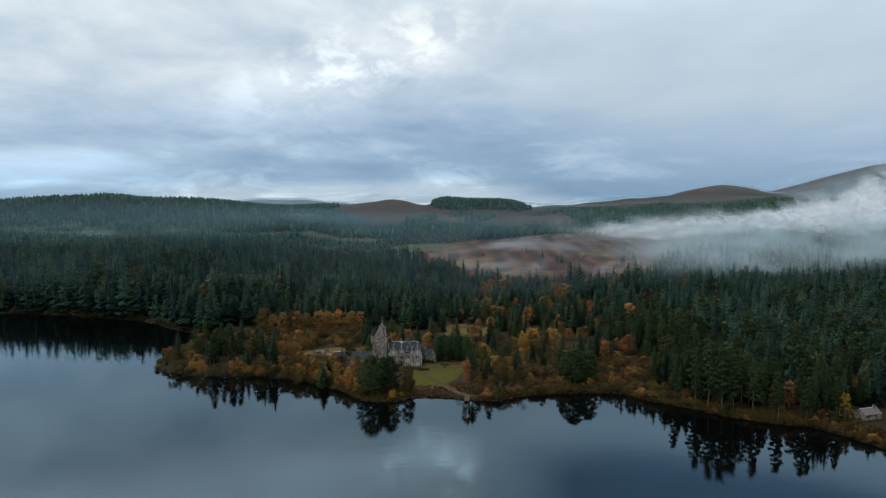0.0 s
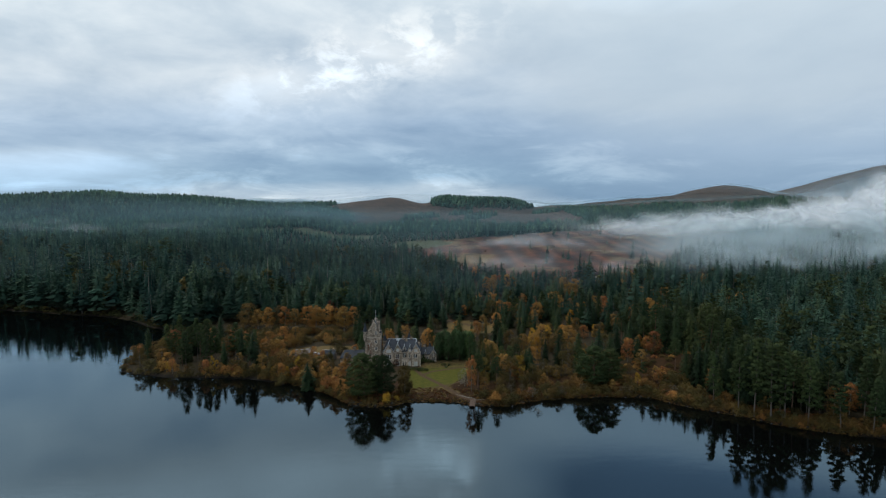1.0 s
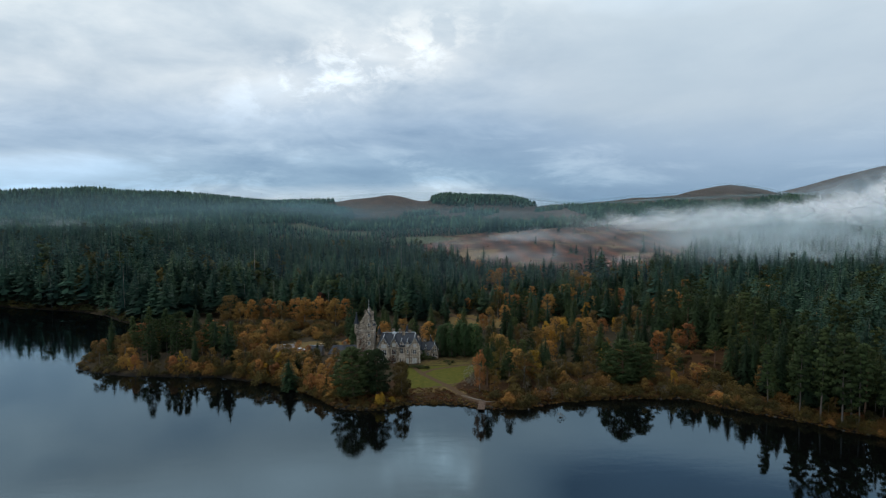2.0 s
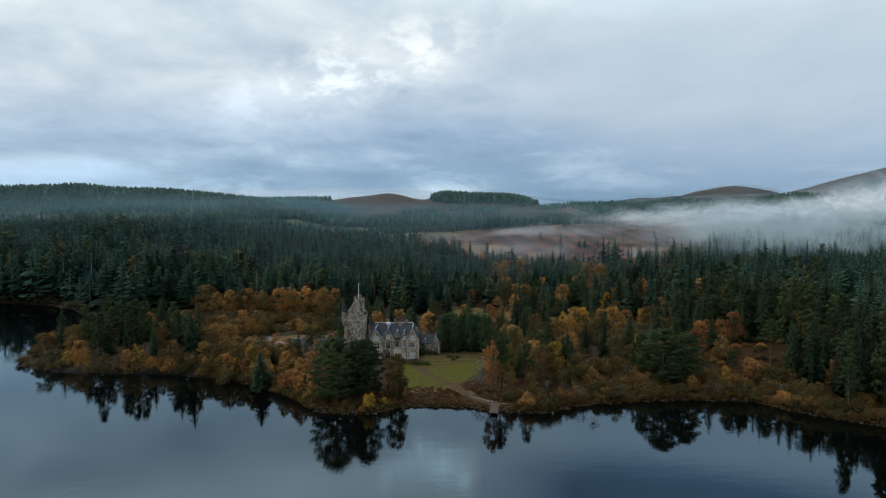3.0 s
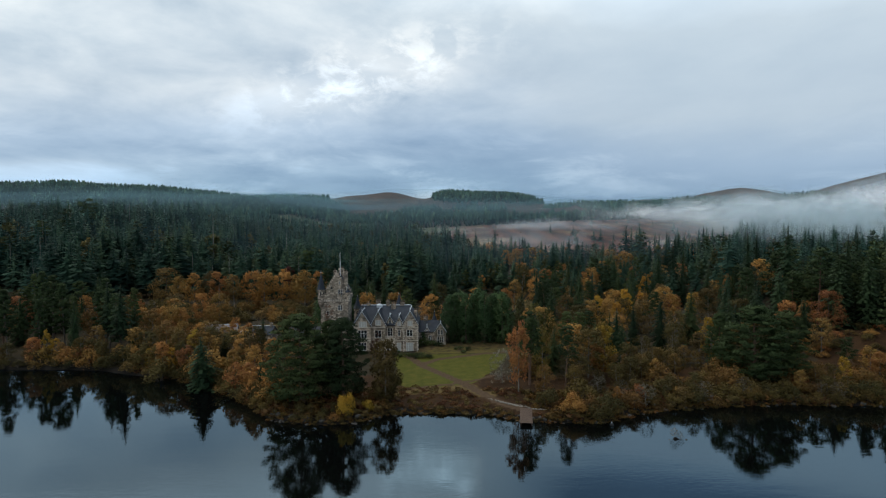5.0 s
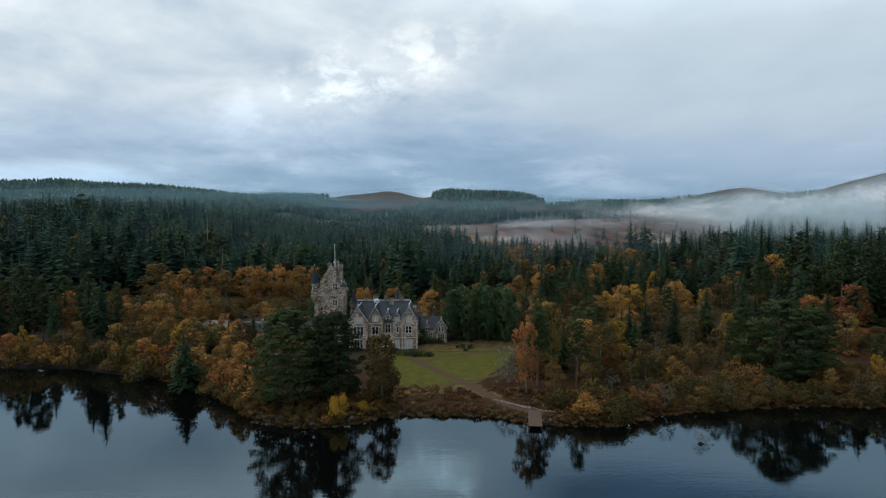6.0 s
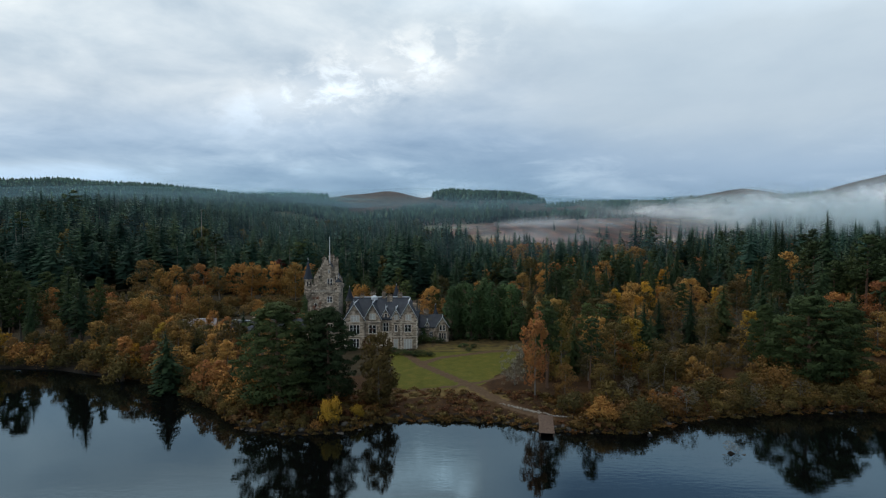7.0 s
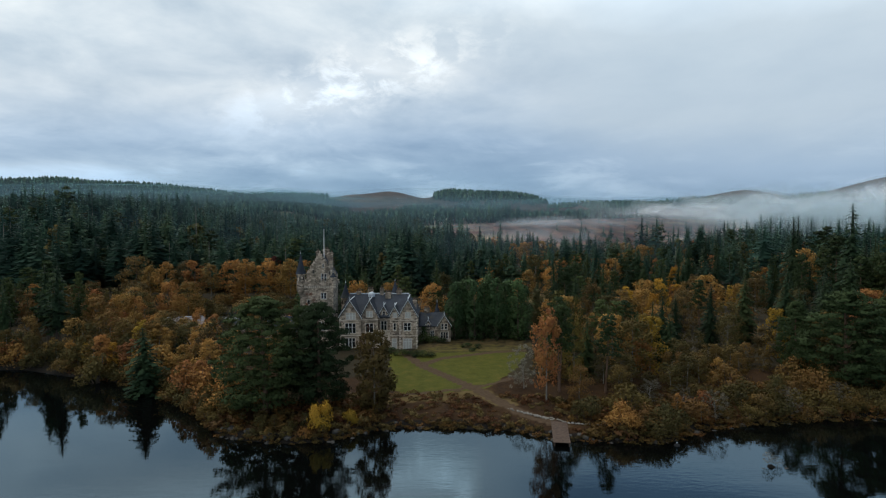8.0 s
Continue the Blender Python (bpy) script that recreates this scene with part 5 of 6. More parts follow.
# ---- the house ----
def part(name, bm, material, parent, label=""):
    """One mesh object out of a bmesh, under a thing or a part of it."""
    me = bpy.data.meshes.new(name)
    bm.normal_update()
    bmesh.ops.recalc_face_normals(bm, faces=bm.faces)
    bm.to_mesh(me)
    bm.free()
    me.materials.append(material)
    ob = new(name, me)
    if parent:
        ob.parent = parent
    if label:
        ob["label"] = label
    return ob


def prism(bm, outline, axis_y, depth):
    """A slab: an outline of (x, z) from the plane y = axis_y back by depth."""
    a = [bm.verts.new((x, axis_y, z)) for x, z in outline]
    b = [bm.verts.new((x, axis_y + depth, z)) for x, z in outline]
    bm.faces.new(a)
    bm.faces.new(b[::-1])
    for i in range(len(a)):
        j = (i + 1) % len(a)
        bm.faces.new((a[i], a[j], b[j], b[i]))


def box(bm, x0, x1, y0, y1, z0, z1):
    prism(bm, [(x0, z0), (x1, z0), (x1, z1), (x0, z1)], y0, y1 - y0)


def slab_on(bm, corners, thick):
    """A roof plane: four or three corners, with thickness below it."""
    c = [Vector(p) for p in corners]
    n = (c[1] - c[0]).cross(c[2] - c[0]).normalized()
    if n.z < 0:
        n = -n
    a = [bm.verts.new(p) for p in c]
    b = [bm.verts.new(p - n * thick) for p in c]
    bm.faces.new(a)
    bm.faces.new(b[::-1])
    for i in range(len(a)):
        j = (i + 1) % len(a)
        bm.faces.new((a[i], a[j], b[j], b[i]))


def lathe(bm, cx, cy, profile, sides=16, cap=True):
    rings = []
    for r, z in profile:
        if r < 1e-4:
            rings.append([bm.verts.new((cx, cy, z))])
        else:
            rings.append([bm.verts.new((cx + r * math.cos(6.2832 * s / sides), cy + r * math.sin(6.2832 * s / sides), z)) for s in range(sides)])
    for p, q in zip(rings[:-1], rings[1:]):
        for s in range(sides):
            t = (s + 1) % sides
            if len(p) == 1:
                bm.faces.new((p[0], q[t], q[s]))
            elif len(q) == 1:
                bm.faces.new((p[s], p[t], q[0]))
            else:
                bm.faces.new((p[s], p[t], q[t], q[s]))
    if cap and len(rings[0]) > 1:
        bm.faces.new(rings[0][::-1])
    if cap and len(rings[-1]) > 1:
        bm.faces.new(rings[-1])


def pierced(bm, top, z0, openings, y, thick=.55):
    """A wall under a top line of (x, z) points, with openings (x0, x1, za, zb) that go right through."""
    xs = sorted({x for x, _ in top} | {v for o in openings for v in o[:2]})
    tx, tz = [p[0] for p in top], [p[1] for p in top]
    for xa, xb in zip(xs[:-1], xs[1:]):
        za, zb = float(np.interp(xa + 1e-6, tx, tz)), float(np.interp(xb - 1e-6, tx, tz))
        cut = sorted((o[2], o[3]) for o in openings if o[0] < (xa + xb) / 2 < o[1])
        z = z0
        for lo, hi in cut:
            if lo > z + .01:
                box(bm, xa, xb, y, y + thick, z, lo)
            z = hi
        low = min(za, zb)
        if low > z + .01:
            prism(bm, [(xa, z), (xb, z), (xb, zb), (xa, za)] if abs(za - zb) > .01 else [(xa, z), (xb, z), (xb, low), (xa, low)], y, thick)
        else:
            pts = [(xa, z), (xb, z)] + ([(xb, zb)] if zb > z + .02 else []) + ([(xa, za)] if za > z + .02 else [])
            if len(pts) > 2:
                prism(bm, pts, y, thick)


house = new("mansion")
tagged(house, "grey stone baronial mansion with slate roofs and a tall tower", "house")
Z0 = 1.6


def window(x0, x1, z0, z1, y, lights=2, cross=.55, blind=False, parent=None):
    """A sash or casement in its opening: stone surround, white frame, panes set back."""
    bm = bmesh.new()
    s = .14
    box(bm, x0 - s, x0, y - .05, y + .25, z0 - s, z1 + s)
    box(bm, x1, x1 + s, y - .05, y + .25, z0 - s, z1 + s)
    box(bm, x0, x1, y - .05, y + .25, z1, z1 + s)
    box(bm, x0 - .08, x1 + .08, y - .12, y + .25, z0 - s, z0)
    w = part("window", bm, M_DRESSED, parent or house, "pale dressed stone window surround")
    bm = bmesh.new()
    f = .06
    box(bm, x0, x0 + f, y + .16, y + .26, z0, z1)
    box(bm, x1 - f, x1, y + .16, y + .26, z0, z1)
    box(bm, x0 + f, x1 - f, y + .16, y + .26, z1 - f, z1)
    box(bm, x0 + f, x1 - f, y + .16, y + .26, z0, z0 + f)
    for i in range(1, lights):
        c = x0 + (x1 - x0) * i / lights
        box(bm, c - .07, c + .07, y + .14, y + .26, z0 + f, z1 - f)
    if cross:
        zc = z0 + (z1 - z0) * cross
        for i in range(lights):
            a, b = x0 + (x1 - x0) * i / lights + .08, x0 + (x1 - x0) * (i + 1) / lights - .08
            box(bm, a, b, y + .18, y + .24, zc - .03, zc + .03)
    part("window_frame", bm, M_WHITE, w, "white painted frame")
    bm = bmesh.new()
    box(bm, x0 + .02, x1 - .02, y + .27, y + .30, z0 + .02, z1 - .02)
    part("pane", bm, M_BLIND if blind else M_GLASS, w, "pane with a drawn white blind" if blind else "")


def gable_front(name, x0, x1, y, eave, peak, openings, windows, thick=.55, mid=None, z0=Z0):
    mid = (x0 + x1) / 2 if mid is None else mid
    bm = bmesh.new()
    pierced(bm, [(x0, eave), (mid, peak), (x1, eave)] if peak > eave else [(x0, eave), (x1, eave)], z0, openings, y, thick)
    part(name, bm, M_STONE, house)
    for o, (lights, cross, blind) in zip(openings, windows):
        window(*o, y, lights, cross, blind)


def gable_roof(x0, x1, y0, y1, eave, peak, over=.32, thick=.2, boards=True, mid=None):
    """Two slopes that run back from a front gable, with painted bargeboards and a lead ridge."""
    mid = (x0 + x1) / 2 if mid is None else mid
    k = (peak - eave) / (mid - x0)
    e0, e1 = x0 - over, x1 + over
    ze = eave - over * k + .12
    for a in (e0, e1):
        bm = bmesh.new()
        slab_on(bm, [(a, y0 - over, ze), (mid, y0 - over, peak + .12), (mid, y1, peak + .12), (a, y1, ze)], thick)
        part("roof_slope", bm, M_SLATE, house)
    if boards:
        for a in (e0, e1):
            bm = bmesh.new()
            prism(bm, [(a, ze + .05), (mid, peak + .17), (mid, peak - .05), (a, ze - .12)], y0 - over - .07, .07)
            part("bargeboard", bm, M_WHITE, house, "pale painted bargeboard")
    bm = bmesh.new()
    box(bm, mid - .09, mid + .09, y0 - over, y1, peak + .10, peak + .24)
    part("ridge", bm, M_LEAD, house, "lead ridge")
    bm = bmesh.new()
    lathe(bm, mid, y0 - over + .05, [(.07, peak + .15), (.05, peak + .5), (.11, peak + .62), (.04, peak + .78), (0, peak + 1.1)], 6)
    part("finial", bm, M_LEAD, house)


def chimney(x, y, z0, z1, wx=.9, wy=.7, pots=2):
    bm = bmesh.new()
    box(bm, x - wx / 2, x + wx / 2, y - wy / 2, y + wy / 2, z0, z1 - .35)
    box(bm, x - wx / 2 - .1, x + wx / 2 + .1, y - wy / 2 - .1, y + wy / 2 + .1, z1 - .35, z1 - .12)
    box(bm, x - wx / 2 - .02, x + wx / 2 + .02, y - wy / 2 - .02, y + wy / 2 + .02, z1 - .12, z1)
    c = part("chimney", bm, M_STONE, house)
    for i in range(pots):
        bm = bmesh.new()
        px = x + (i - (pots - 1) / 2) * wx / max(pots, 1)
        lathe(bm, px, y, [(.15, z1 - .02), (.13, z1 + .4), (.16, z1 + .45), (.16, z1 + .5)], 8)
        part("chimney_pot", bm, M_POT, c, "clay chimney pot")


def turret(x, y, r, z0, eave, tip, corbel=True, slit=True):
    """A round turret with a witch's-hat slate roof."""
    bm = bmesh.new()
    prof = ([(r * .35, z0 - 1.5), (r * .7, z0 - .8), (r * .75, z0 - .5), (r * 1.04, z0 - .1), (r * 1.04, z0)] if corbel else [(r, z0)])
    lathe(bm, x, y, prof + [(r, z0 + .02), (r, eave - .3), (r * 1.1, eave - .2), (r * 1.1, eave)], 18)
    t = part("turret", bm, M_STONE, house)
    bm = bmesh.new()
    lathe(bm, x, y, [(r * 1.3, eave - .03), (r * 1.12, eave + .25), (r * .62, eave + (tip - eave) * .42), (r * .2, eave + (tip - eave) * .83), (0, tip)], 18)
    part("turret_roof", bm, M_SLATE, t, "conical slate roof")
    bm = bmesh.new()
    lathe(bm, x, y, [(.05, tip - .25), (.09, tip), (.03, tip + .15), (0, tip + .7)], 6)
    part("finial", bm, M_LEAD, t)
    if slit:
        for a in (-1.57, -2.4, -.75):
            px, py = x + math.cos(a) * r, y + math.sin(a) * r
            bm = bmesh.new()
            box(bm, -.12, .12, -.03, .08, eave - 1.7, eave - .7)
            o = part("turret_window", bm, M_GLASS, t)
            o.matrix_basis = pose(px, py, 0, 0, 0, math.degrees(a) + 90)


# south front: two gables, a recessed middle over the arcade, and the big bay
gable_front("wall", -28.7, -23.75, 311.5, 9.35, 13.05, [(-27.4, -24.95, 5.6, 7.9), (-27.1, -25.0, 8.75, 10.25), (-27.3, -25.1, 2.3, 4.5)],
            [(3, .6, False), (3, .6, True), (3, .6, False)])
gable_front("wall", -23.75, -19.85, 311.9, 9.55, 13.05, [(-22.75, -21.0, 5.7, 7.8), (-22.55, -21.15, 9.25, 10.6), (-22.7, -21.0, 2.3, 4.4)],
            [(2, .6, False), (2, .6, True), (2, .6, False)])
gable_front("wall", -19.85, -17.1, 312.9, 9.5, 9.5, [(-19.35, -18.0, 5.75, 8.2), (-18.75, -18.1, 2.0, 4.4), (-19.6, -19.0, 2.0, 4.4)],
            [(2, .62, False), (1, .5, False), (1, .5, False)])
gable_front("wall", -17.1, -14.95, 311.25, 9.85, 11.75, [(-16.35, -15.75, 6.3, 7.95), (-16.45, -15.55, 9.2, 10.3), (-16.6, -15.6, 2.1, 4.4)],
            [(1, .55, False), (2, .5, True), (1, .6, True)])
gable_front("wall", -14.95, -11.0, 310.9, 9.95, 13.3, [(-13.95, -12.35, 6.25, 8.05), (-13.65, -12.35, 9.15, 10.5), (-14.1, -12.2, 2.0, 4.5)],
            [(2, .55, False), (2, .5, True), (3, .7, True)])
gable_roof(-28.7, -23.75, 311.5, 319, 9.35, 13.05)
gable_roof(-23.75, -19.85, 311.9, 319, 9.55, 13.05)
gable_roof(-17.1, -14.95, 311.25, 318, 9.85, 11.75, .22)
gable_roof(-14.95, -11.0, 310.9, 320, 9.95, 13.3)
# dormer over the recessed middle
gable_front("dormer_wall", -19.5, -17.8, 312.75, 10.2, 11.7, [(-19.0, -18.3, 9.3, 10.45)], [(1, .5, False)], .4, z0=9.0)
gable_roof(-19.5, -17.8, 312.75, 317, 10.2, 11.7, .22)
# cornice courses and quoins that tie the front together
for x0, x1, y in ((-28.75, -23.8, 311.42), (-23.7, -19.8, 311.82), (-19.75, -17.2, 312.8), (-17.15, -15.0, 311.17), (-14.9, -10.95, 310.82)):
    for z in (5.05, 8.55):
        bm = bmesh.new()
        box(bm, x0, x1, y, y + .1, z, z + .16)
        part("string_course", bm, M_DRESSED, house, "pale dressed stone band")
for x, y in ((-14.98, 310.84), (-11.22, 310.84), (-28.72, 311.44)):
    for i in range(13):
        bm = bmesh.new()
        wq = .5 if i % 2 else .32
        box(bm, x, x + min(wq, .5), y, y + .12, 1.9 + i * .6, 2.34 + i * .6)
        part("quoin", bm, M_DRESSED, house, "pale dressed corner stone")
# arcade with a balcony over it
bm = bmesh.new()
pierced(bm, [(-19.9, 5.3), (-17.1, 5.3)], Z0, [(-19.55, -18.75, 1.9, 4.1), (-18.35, -17.55, 1.9, 4.1)], 311.75, .4)
part("arcade", bm, M_DRESSED, house, "pale stone arcade with round arches")
for cx in (-19.15, -17.95):
    bm = bmesh.new()
    for a in range(8):
        q0, q1 = a * math.pi / 8, (a + 1) * math.pi / 8
        p0, p1 = (cx + .4 * math.cos(q0), 4.1 + .4 * math.sin(q0)), (cx + .4 * math.cos(q1), 4.1 + .4 * math.sin(q1))
        box(bm, min(p0[0], p1[0]), max(p0[0], p1[0]), 311.71, 311.95, (p0[1] + p1[1]) / 2, 4.62)
    part("arch", bm, M_DRESSED, house)
bm = bmesh.new()
box(bm, -19.9, -17.1, 311.65, 312.85, 5.31, 5.48)
part("balcony_floor", bm, M_DRESSED, house)
for i in range(9):
    bm = bmesh.new()
    lathe(bm, -19.7 + i * .31, 311.8, [(.06, 5.48), (.09, 5.7), (.05, 5.95), (.08, 6.12)], 6)
    part("baluster", bm, M_DRESSED, house)
bm = bmesh.new()
box(bm, -19.9, -17.1, 311.68, 311.92, 6.12, 6.26)
part("balcony_rail", bm, M_DRESSED, house)
# the other walls, the main roof
for name, (x0, x1, y0, y1, z1) in {"wall": (-28.7, -11.0, 326.4, 327, 9.4), "wall.001": (-28.7, -28.1, 312.05, 326.4, 9.4), "wall.002": (-11.6, -11.0, 311.45, 326.4, 9.6)}.items():
    bm = bmesh.new()
    box(bm, x0, x1, y0, y1, Z0, z1)
    part("wall", bm, M_STONE, house)
for pts in ([(-29.1, 312.2, 9.2), (-11.2, 312.2, 9.2), (-13.2, 319.3, 13.7), (-27.4, 319.3, 13.7)], [(-29.1, 327.3, 9.2), (-10.7, 327.3, 9.2), (-13.2, 319.3, 13.7), (-27.4, 319.3, 13.7)],
            [(-29.1, 312.2, 9.2), (-29.1, 327.3, 9.2), (-27.4, 319.3, 13.7)], [(-10.7, 312.2, 9.2), (-10.7, 327.3, 9.2), (-13.2, 319.3, 13.7)]):
    bm = bmesh.new()
    slab_on(bm, pts, .25)
    part("roof_slope", bm, M_SLATE, house)
bm = bmesh.new()
box(bm, -27.4, -13.2, 319.15, 319.45, 13.68, 13.9)
part("ridge", bm, M_LEAD, house, "lead ridge")
bm = bmesh.new()
lathe(bm, -22.1, 318.6, [(.85, 13.2), (.85, 13.75), (.65, 14.05), (.3, 14.25), (0, 14.3)], 12)
part("roof_lantern", bm, M_LEAD, house, "pale lead roof lantern")
turret(-28.9, 322, 1.0, 9.0, 12.5, 16.2, False)
turret(-16.7, 321.5, 1.0, 9.0, 13.1, 16.8, False)
for x, y, z, w, p in ((-19.7, 319.3, 14.9, .9, 2), (-18.1, 318.2, 14.2, 1.3, 3), (-25.3, 319.5, 14.3, 1.0, 2), (-15.6, 319.5, 14.5, 1.2, 3), (-11.7, 316.5, 12.6, .8, 2), (-22.9, 323, 14.4, 1.2, 3)):
    chimney(x, y, 10.5, z, w, .8, p)

# east wing: a low range with a gabled end
gable_front("wing_wall", -11.0, -6.2, 320, 5.9, 5.9, [(-10.2, -9.3, 2.8, 4.6), (-8.1, -7.2, 2.8, 4.6)], [(2, .6, False), (2, .6, False)])
gable_front("wing_wall", -6.2, -3.2, 318.7, 6.3, 8.55, [(-5.45, -4.85, 5.1, 6.5), (-4.6, -4.0, 5.1, 6.5), (-5.6, -5.05, 2.9, 4.5), (-4.95, -4.45, 2.9, 4.5), (-4.35, -3.8, 2.9, 4.5)],
            [(1, .5, False), (1, .5, False), (1, .5, False), (1, .5, False), (1, .5, False)])
gable_roof(-6.2, -3.2, 318.7, 324.5, 6.3, 8.55)
bm = bmesh.new()
box(bm, -3.75, -3.2, 319.25, 328, Z0, 6.3)
part("wing_wall", bm, M_STONE, house)
bm = bmesh.new()
box(bm, -11, -3.75, 327.5, 328, Z0, 5.9)
part("wing_wall", bm, M_STONE, house)
for pts in ([(-11.2, 319.7, 5.75), (-4.7, 319.7, 5.75), (-4.7, 324, 8.5), (-11.2, 324, 8.5)], [(-11.2, 328.4, 5.75), (-2.9, 328.4, 5.75), (-4.7, 324, 8.5), (-11.2, 324, 8.5)], [(-2.9, 324.5, 6.2), (-2.9, 328.4, 5.75), (-4.7, 324, 8.5)]):
    bm = bmesh.new()
    slab_on(bm, pts, .2)
    part("wing_roof", bm, M_SLATE, house)
gable_front("dormer_wall", -9.15, -8.05, 319.85, 6.3, 7.3, [(-8.85, -8.35, 5.3, 6.3)], [(1, .5, True)], .3, z0=4.9)
gable_roof(-9.15, -8.05, 319.85, 322.5, 6.3, 7.3, .18)
turret(-6.5, 325, .62, 7.4, 8.3, 11.0, False, False)
chimney(-9.0, 324, 7.5, 9.6, 1.3, .7, 3)
chimney(-11.3, 323, 7.5, 10.2, .8, .7, 2)

# west wing towards the stables
gable_front("wing_wall", -50.5, -37.8, 317, 5.2, 5.2, [(-49 + i * 2.6, -48 + i * 2.6, 2.7, 4.4) for i in range(4)], [(2, .6, False)] * 4)
for x0, x1, y0, y1 in ((-50.5, -49.9, 317.55, 325), (-49.9, -37.8, 324.4, 325)):
    bm = bmesh.new()
    box(bm, x0, x1, y0, y1, Z0, 5.2)
    part("wing_wall", bm, M_STONE, house)
for y in (316.6, 325.4):
    bm = bmesh.new()
    slab_on(bm, [(-50.8, y, 5.05), (-37.8, y, 5.05), (-37.8, 321, 8.1), (-49.0, 321, 8.1)], .2)
    part("wing_roof", bm, M_SLATE, house)
bm = bmesh.new()
slab_on(bm, [(-50.8, 316.6, 5.05), (-50.8, 325.4, 5.05), (-49.0, 321, 8.1)], .2)
part("wing_roof", bm, M_SLATE, house)
chimney(-44, 321, 7.4, 9.4, 1.2, .7, 3)

# ---- the tower ----
TX0, TX1, TY0, TY1, TTOP = -37.5, -30.0, 311.4, 317.6, 16.3
gable_front("tower_wall", TX0, TX1, TY0, TTOP, TTOP, [(-32.75, -31.55, 13.5, 14.9), (-32.7, -31.6, 10.0, 11.6), (-32.8, -31.5, 6.3, 8.2), (-35.9, -35.3, 12.2, 13.3)],
            [(2, .5, False), (2, .5, False), (2, .5, False), (1, 0, False)], .7)
for x0, x1, y0, y1 in ((TX0, TX0 + .7, TY0 + .7, TY1), (TX1 - .7, TX1, TY0 + .7, TY1), (TX0 + .7, TX1 - .7, TY1 - .7, TY1)):
    bm = bmesh.new()
    box(bm, x0, x1, y0, y1, Z0, TTOP)
    part("tower_wall", bm, M_STONE, house)
# corbel table: rows of small brackets below a projecting parapet
for i in range(16):
    bm = bmesh.new()
    x = TX0 + .1 + i * (TX1 - TX0 - .35) / 15
    prism(bm, [(x, 16.0), (x + .28, 16.0), (x + .28, 16.55), (x, 16.55)], TY0 - .28, .28)
    part("corbel", bm, M_DRESSED, house)
bm = bmesh.new()
box(bm, TX0 - .3, TX1 + .3, TY0 - .35, TY1 + .3, 16.55, 16.95)
part("parapet_floor", bm, M_STONE, house)
bm = bmesh.new()
P0, P1, Q0, Q1 = TX0 - .3, TX1 + .3, TY0 - .35, TY1 + .3
for a in ((P0, P1, Q0, Q0 + .35), (P0, P1, Q1 - .35, Q1), (P0, P0 + .35, Q0 + .35, Q1 - .35), (P1 - .35, P1, Q0 + .35, Q1 - .35)):
    box(bm, *a, 16.95, 17.45)
part("parapet", bm, M_STONE, house)
for i in range(8):
    bm = bmesh.new()
    x = P0 + .1 + i * (P1 - P0 - .85) / 7
    box(bm, x, x + .65, Q0 + .002, Q0 + .34, 17.45, 18.0)
    part("merlon", bm, M_STONE, house)
# cap house with crow-stepped gables
CX0, CX1, CY0, CY1, CE, CP = -36.0, -29.95, 311.95, 317.2, 18.9, 23.5
gable_front("caphouse_wall", CX0, CX1, CY0, CE, CP, [(-32.75, -32.25, 17.5, 19.2), (-32.05, -31.55, 17.5, 19.2), (-32.5, -32.15, 20.6, 21.4)], [(1, .5, False), (1, .5, False), (1, 0, False)], .5, z0=16.95)
for x0, x1, y0, y1, z1 in ((CX0, CX0 + .5, CY0 + .5, CY1, CE), (CX1 - .5, CX1, CY0 + .5, CY1, CE), (CX0 + .5, CX1 - .5, CY1 - .5, CY1, CE)):
    bm = bmesh.new()
    box(bm, x0, x1, y0, y1, 16.95, z1)
    part("caphouse_wall", bm, M_STONE, house)
mid = (CX0 + CX1) / 2
for a in (CX0, CX1):
    bm = bmesh.new()
    slab_on(bm, [(a, CY0 + .45, CE), (mid, CY0 + .45, CP), (mid, CY1, CP), (a, CY1, CE)], .2)
    part("caphouse_roof", bm, M_SLATE, house)
    for i in range(8):
        t = i / 8
        x = a + (mid - a) * t
        x2 = a + (mid - a) * (i + 1) / 8
        zt = CE + (CP - CE) * (i + 1) / 8 + .22
        bm = bmesh.new()
        box(bm, min(x, x2), max(x, x2), CY0 - .06, CY0 + .52, zt - .95, zt)
        part("crow_step", bm, M_STONE, house)
chimney(-33.75, 313.6, 19.2, 24.3, .85, .8, 1)
chimney(-30.85, 313.2, 19.2, 24.0, 1.1, .9, 2)
chimney(-32.6, 316.8, 21.2, 24.6, 1.3, .8, 3)
turret(-37.35, 311.75, .95, 15.6, 19.3, 24.0)
turret(-30.0, 311.6, .62, 16.3, 18.5, 19.6, True, False)
# small pointed stair turret and dormer heads on the cap house
for x, z in ((-34.6, 20.6), (-30.5, 20.4)):
    bm = bmesh.new()
    lathe(bm, x, 311.95, [(.16, 18.9), (.16, z - .6), (.22, z - .5), (0, z + .5)], 8)
    part("pinnacle", bm, M_DRESSED, house)
bm = bmesh.new()
box(bm, -36.4, -34.4, TY0 - .06, TY0 + .02, 13.7, 15.2)
for x0, x1, z0, z1 in ((-36.45, -34.35, 15.2, 15.35), (-36.45, -34.35, 13.55, 13.7), (-36.5, -36.35, 13.7, 15.2), (-34.45, -34.3, 13.7, 15.2)):
    box(bm, x0, x1, TY0 - .14, TY0 + .02, z0, z1)
part("carved_panel", bm, M_STONE, house, "carved and weathered stone panel")
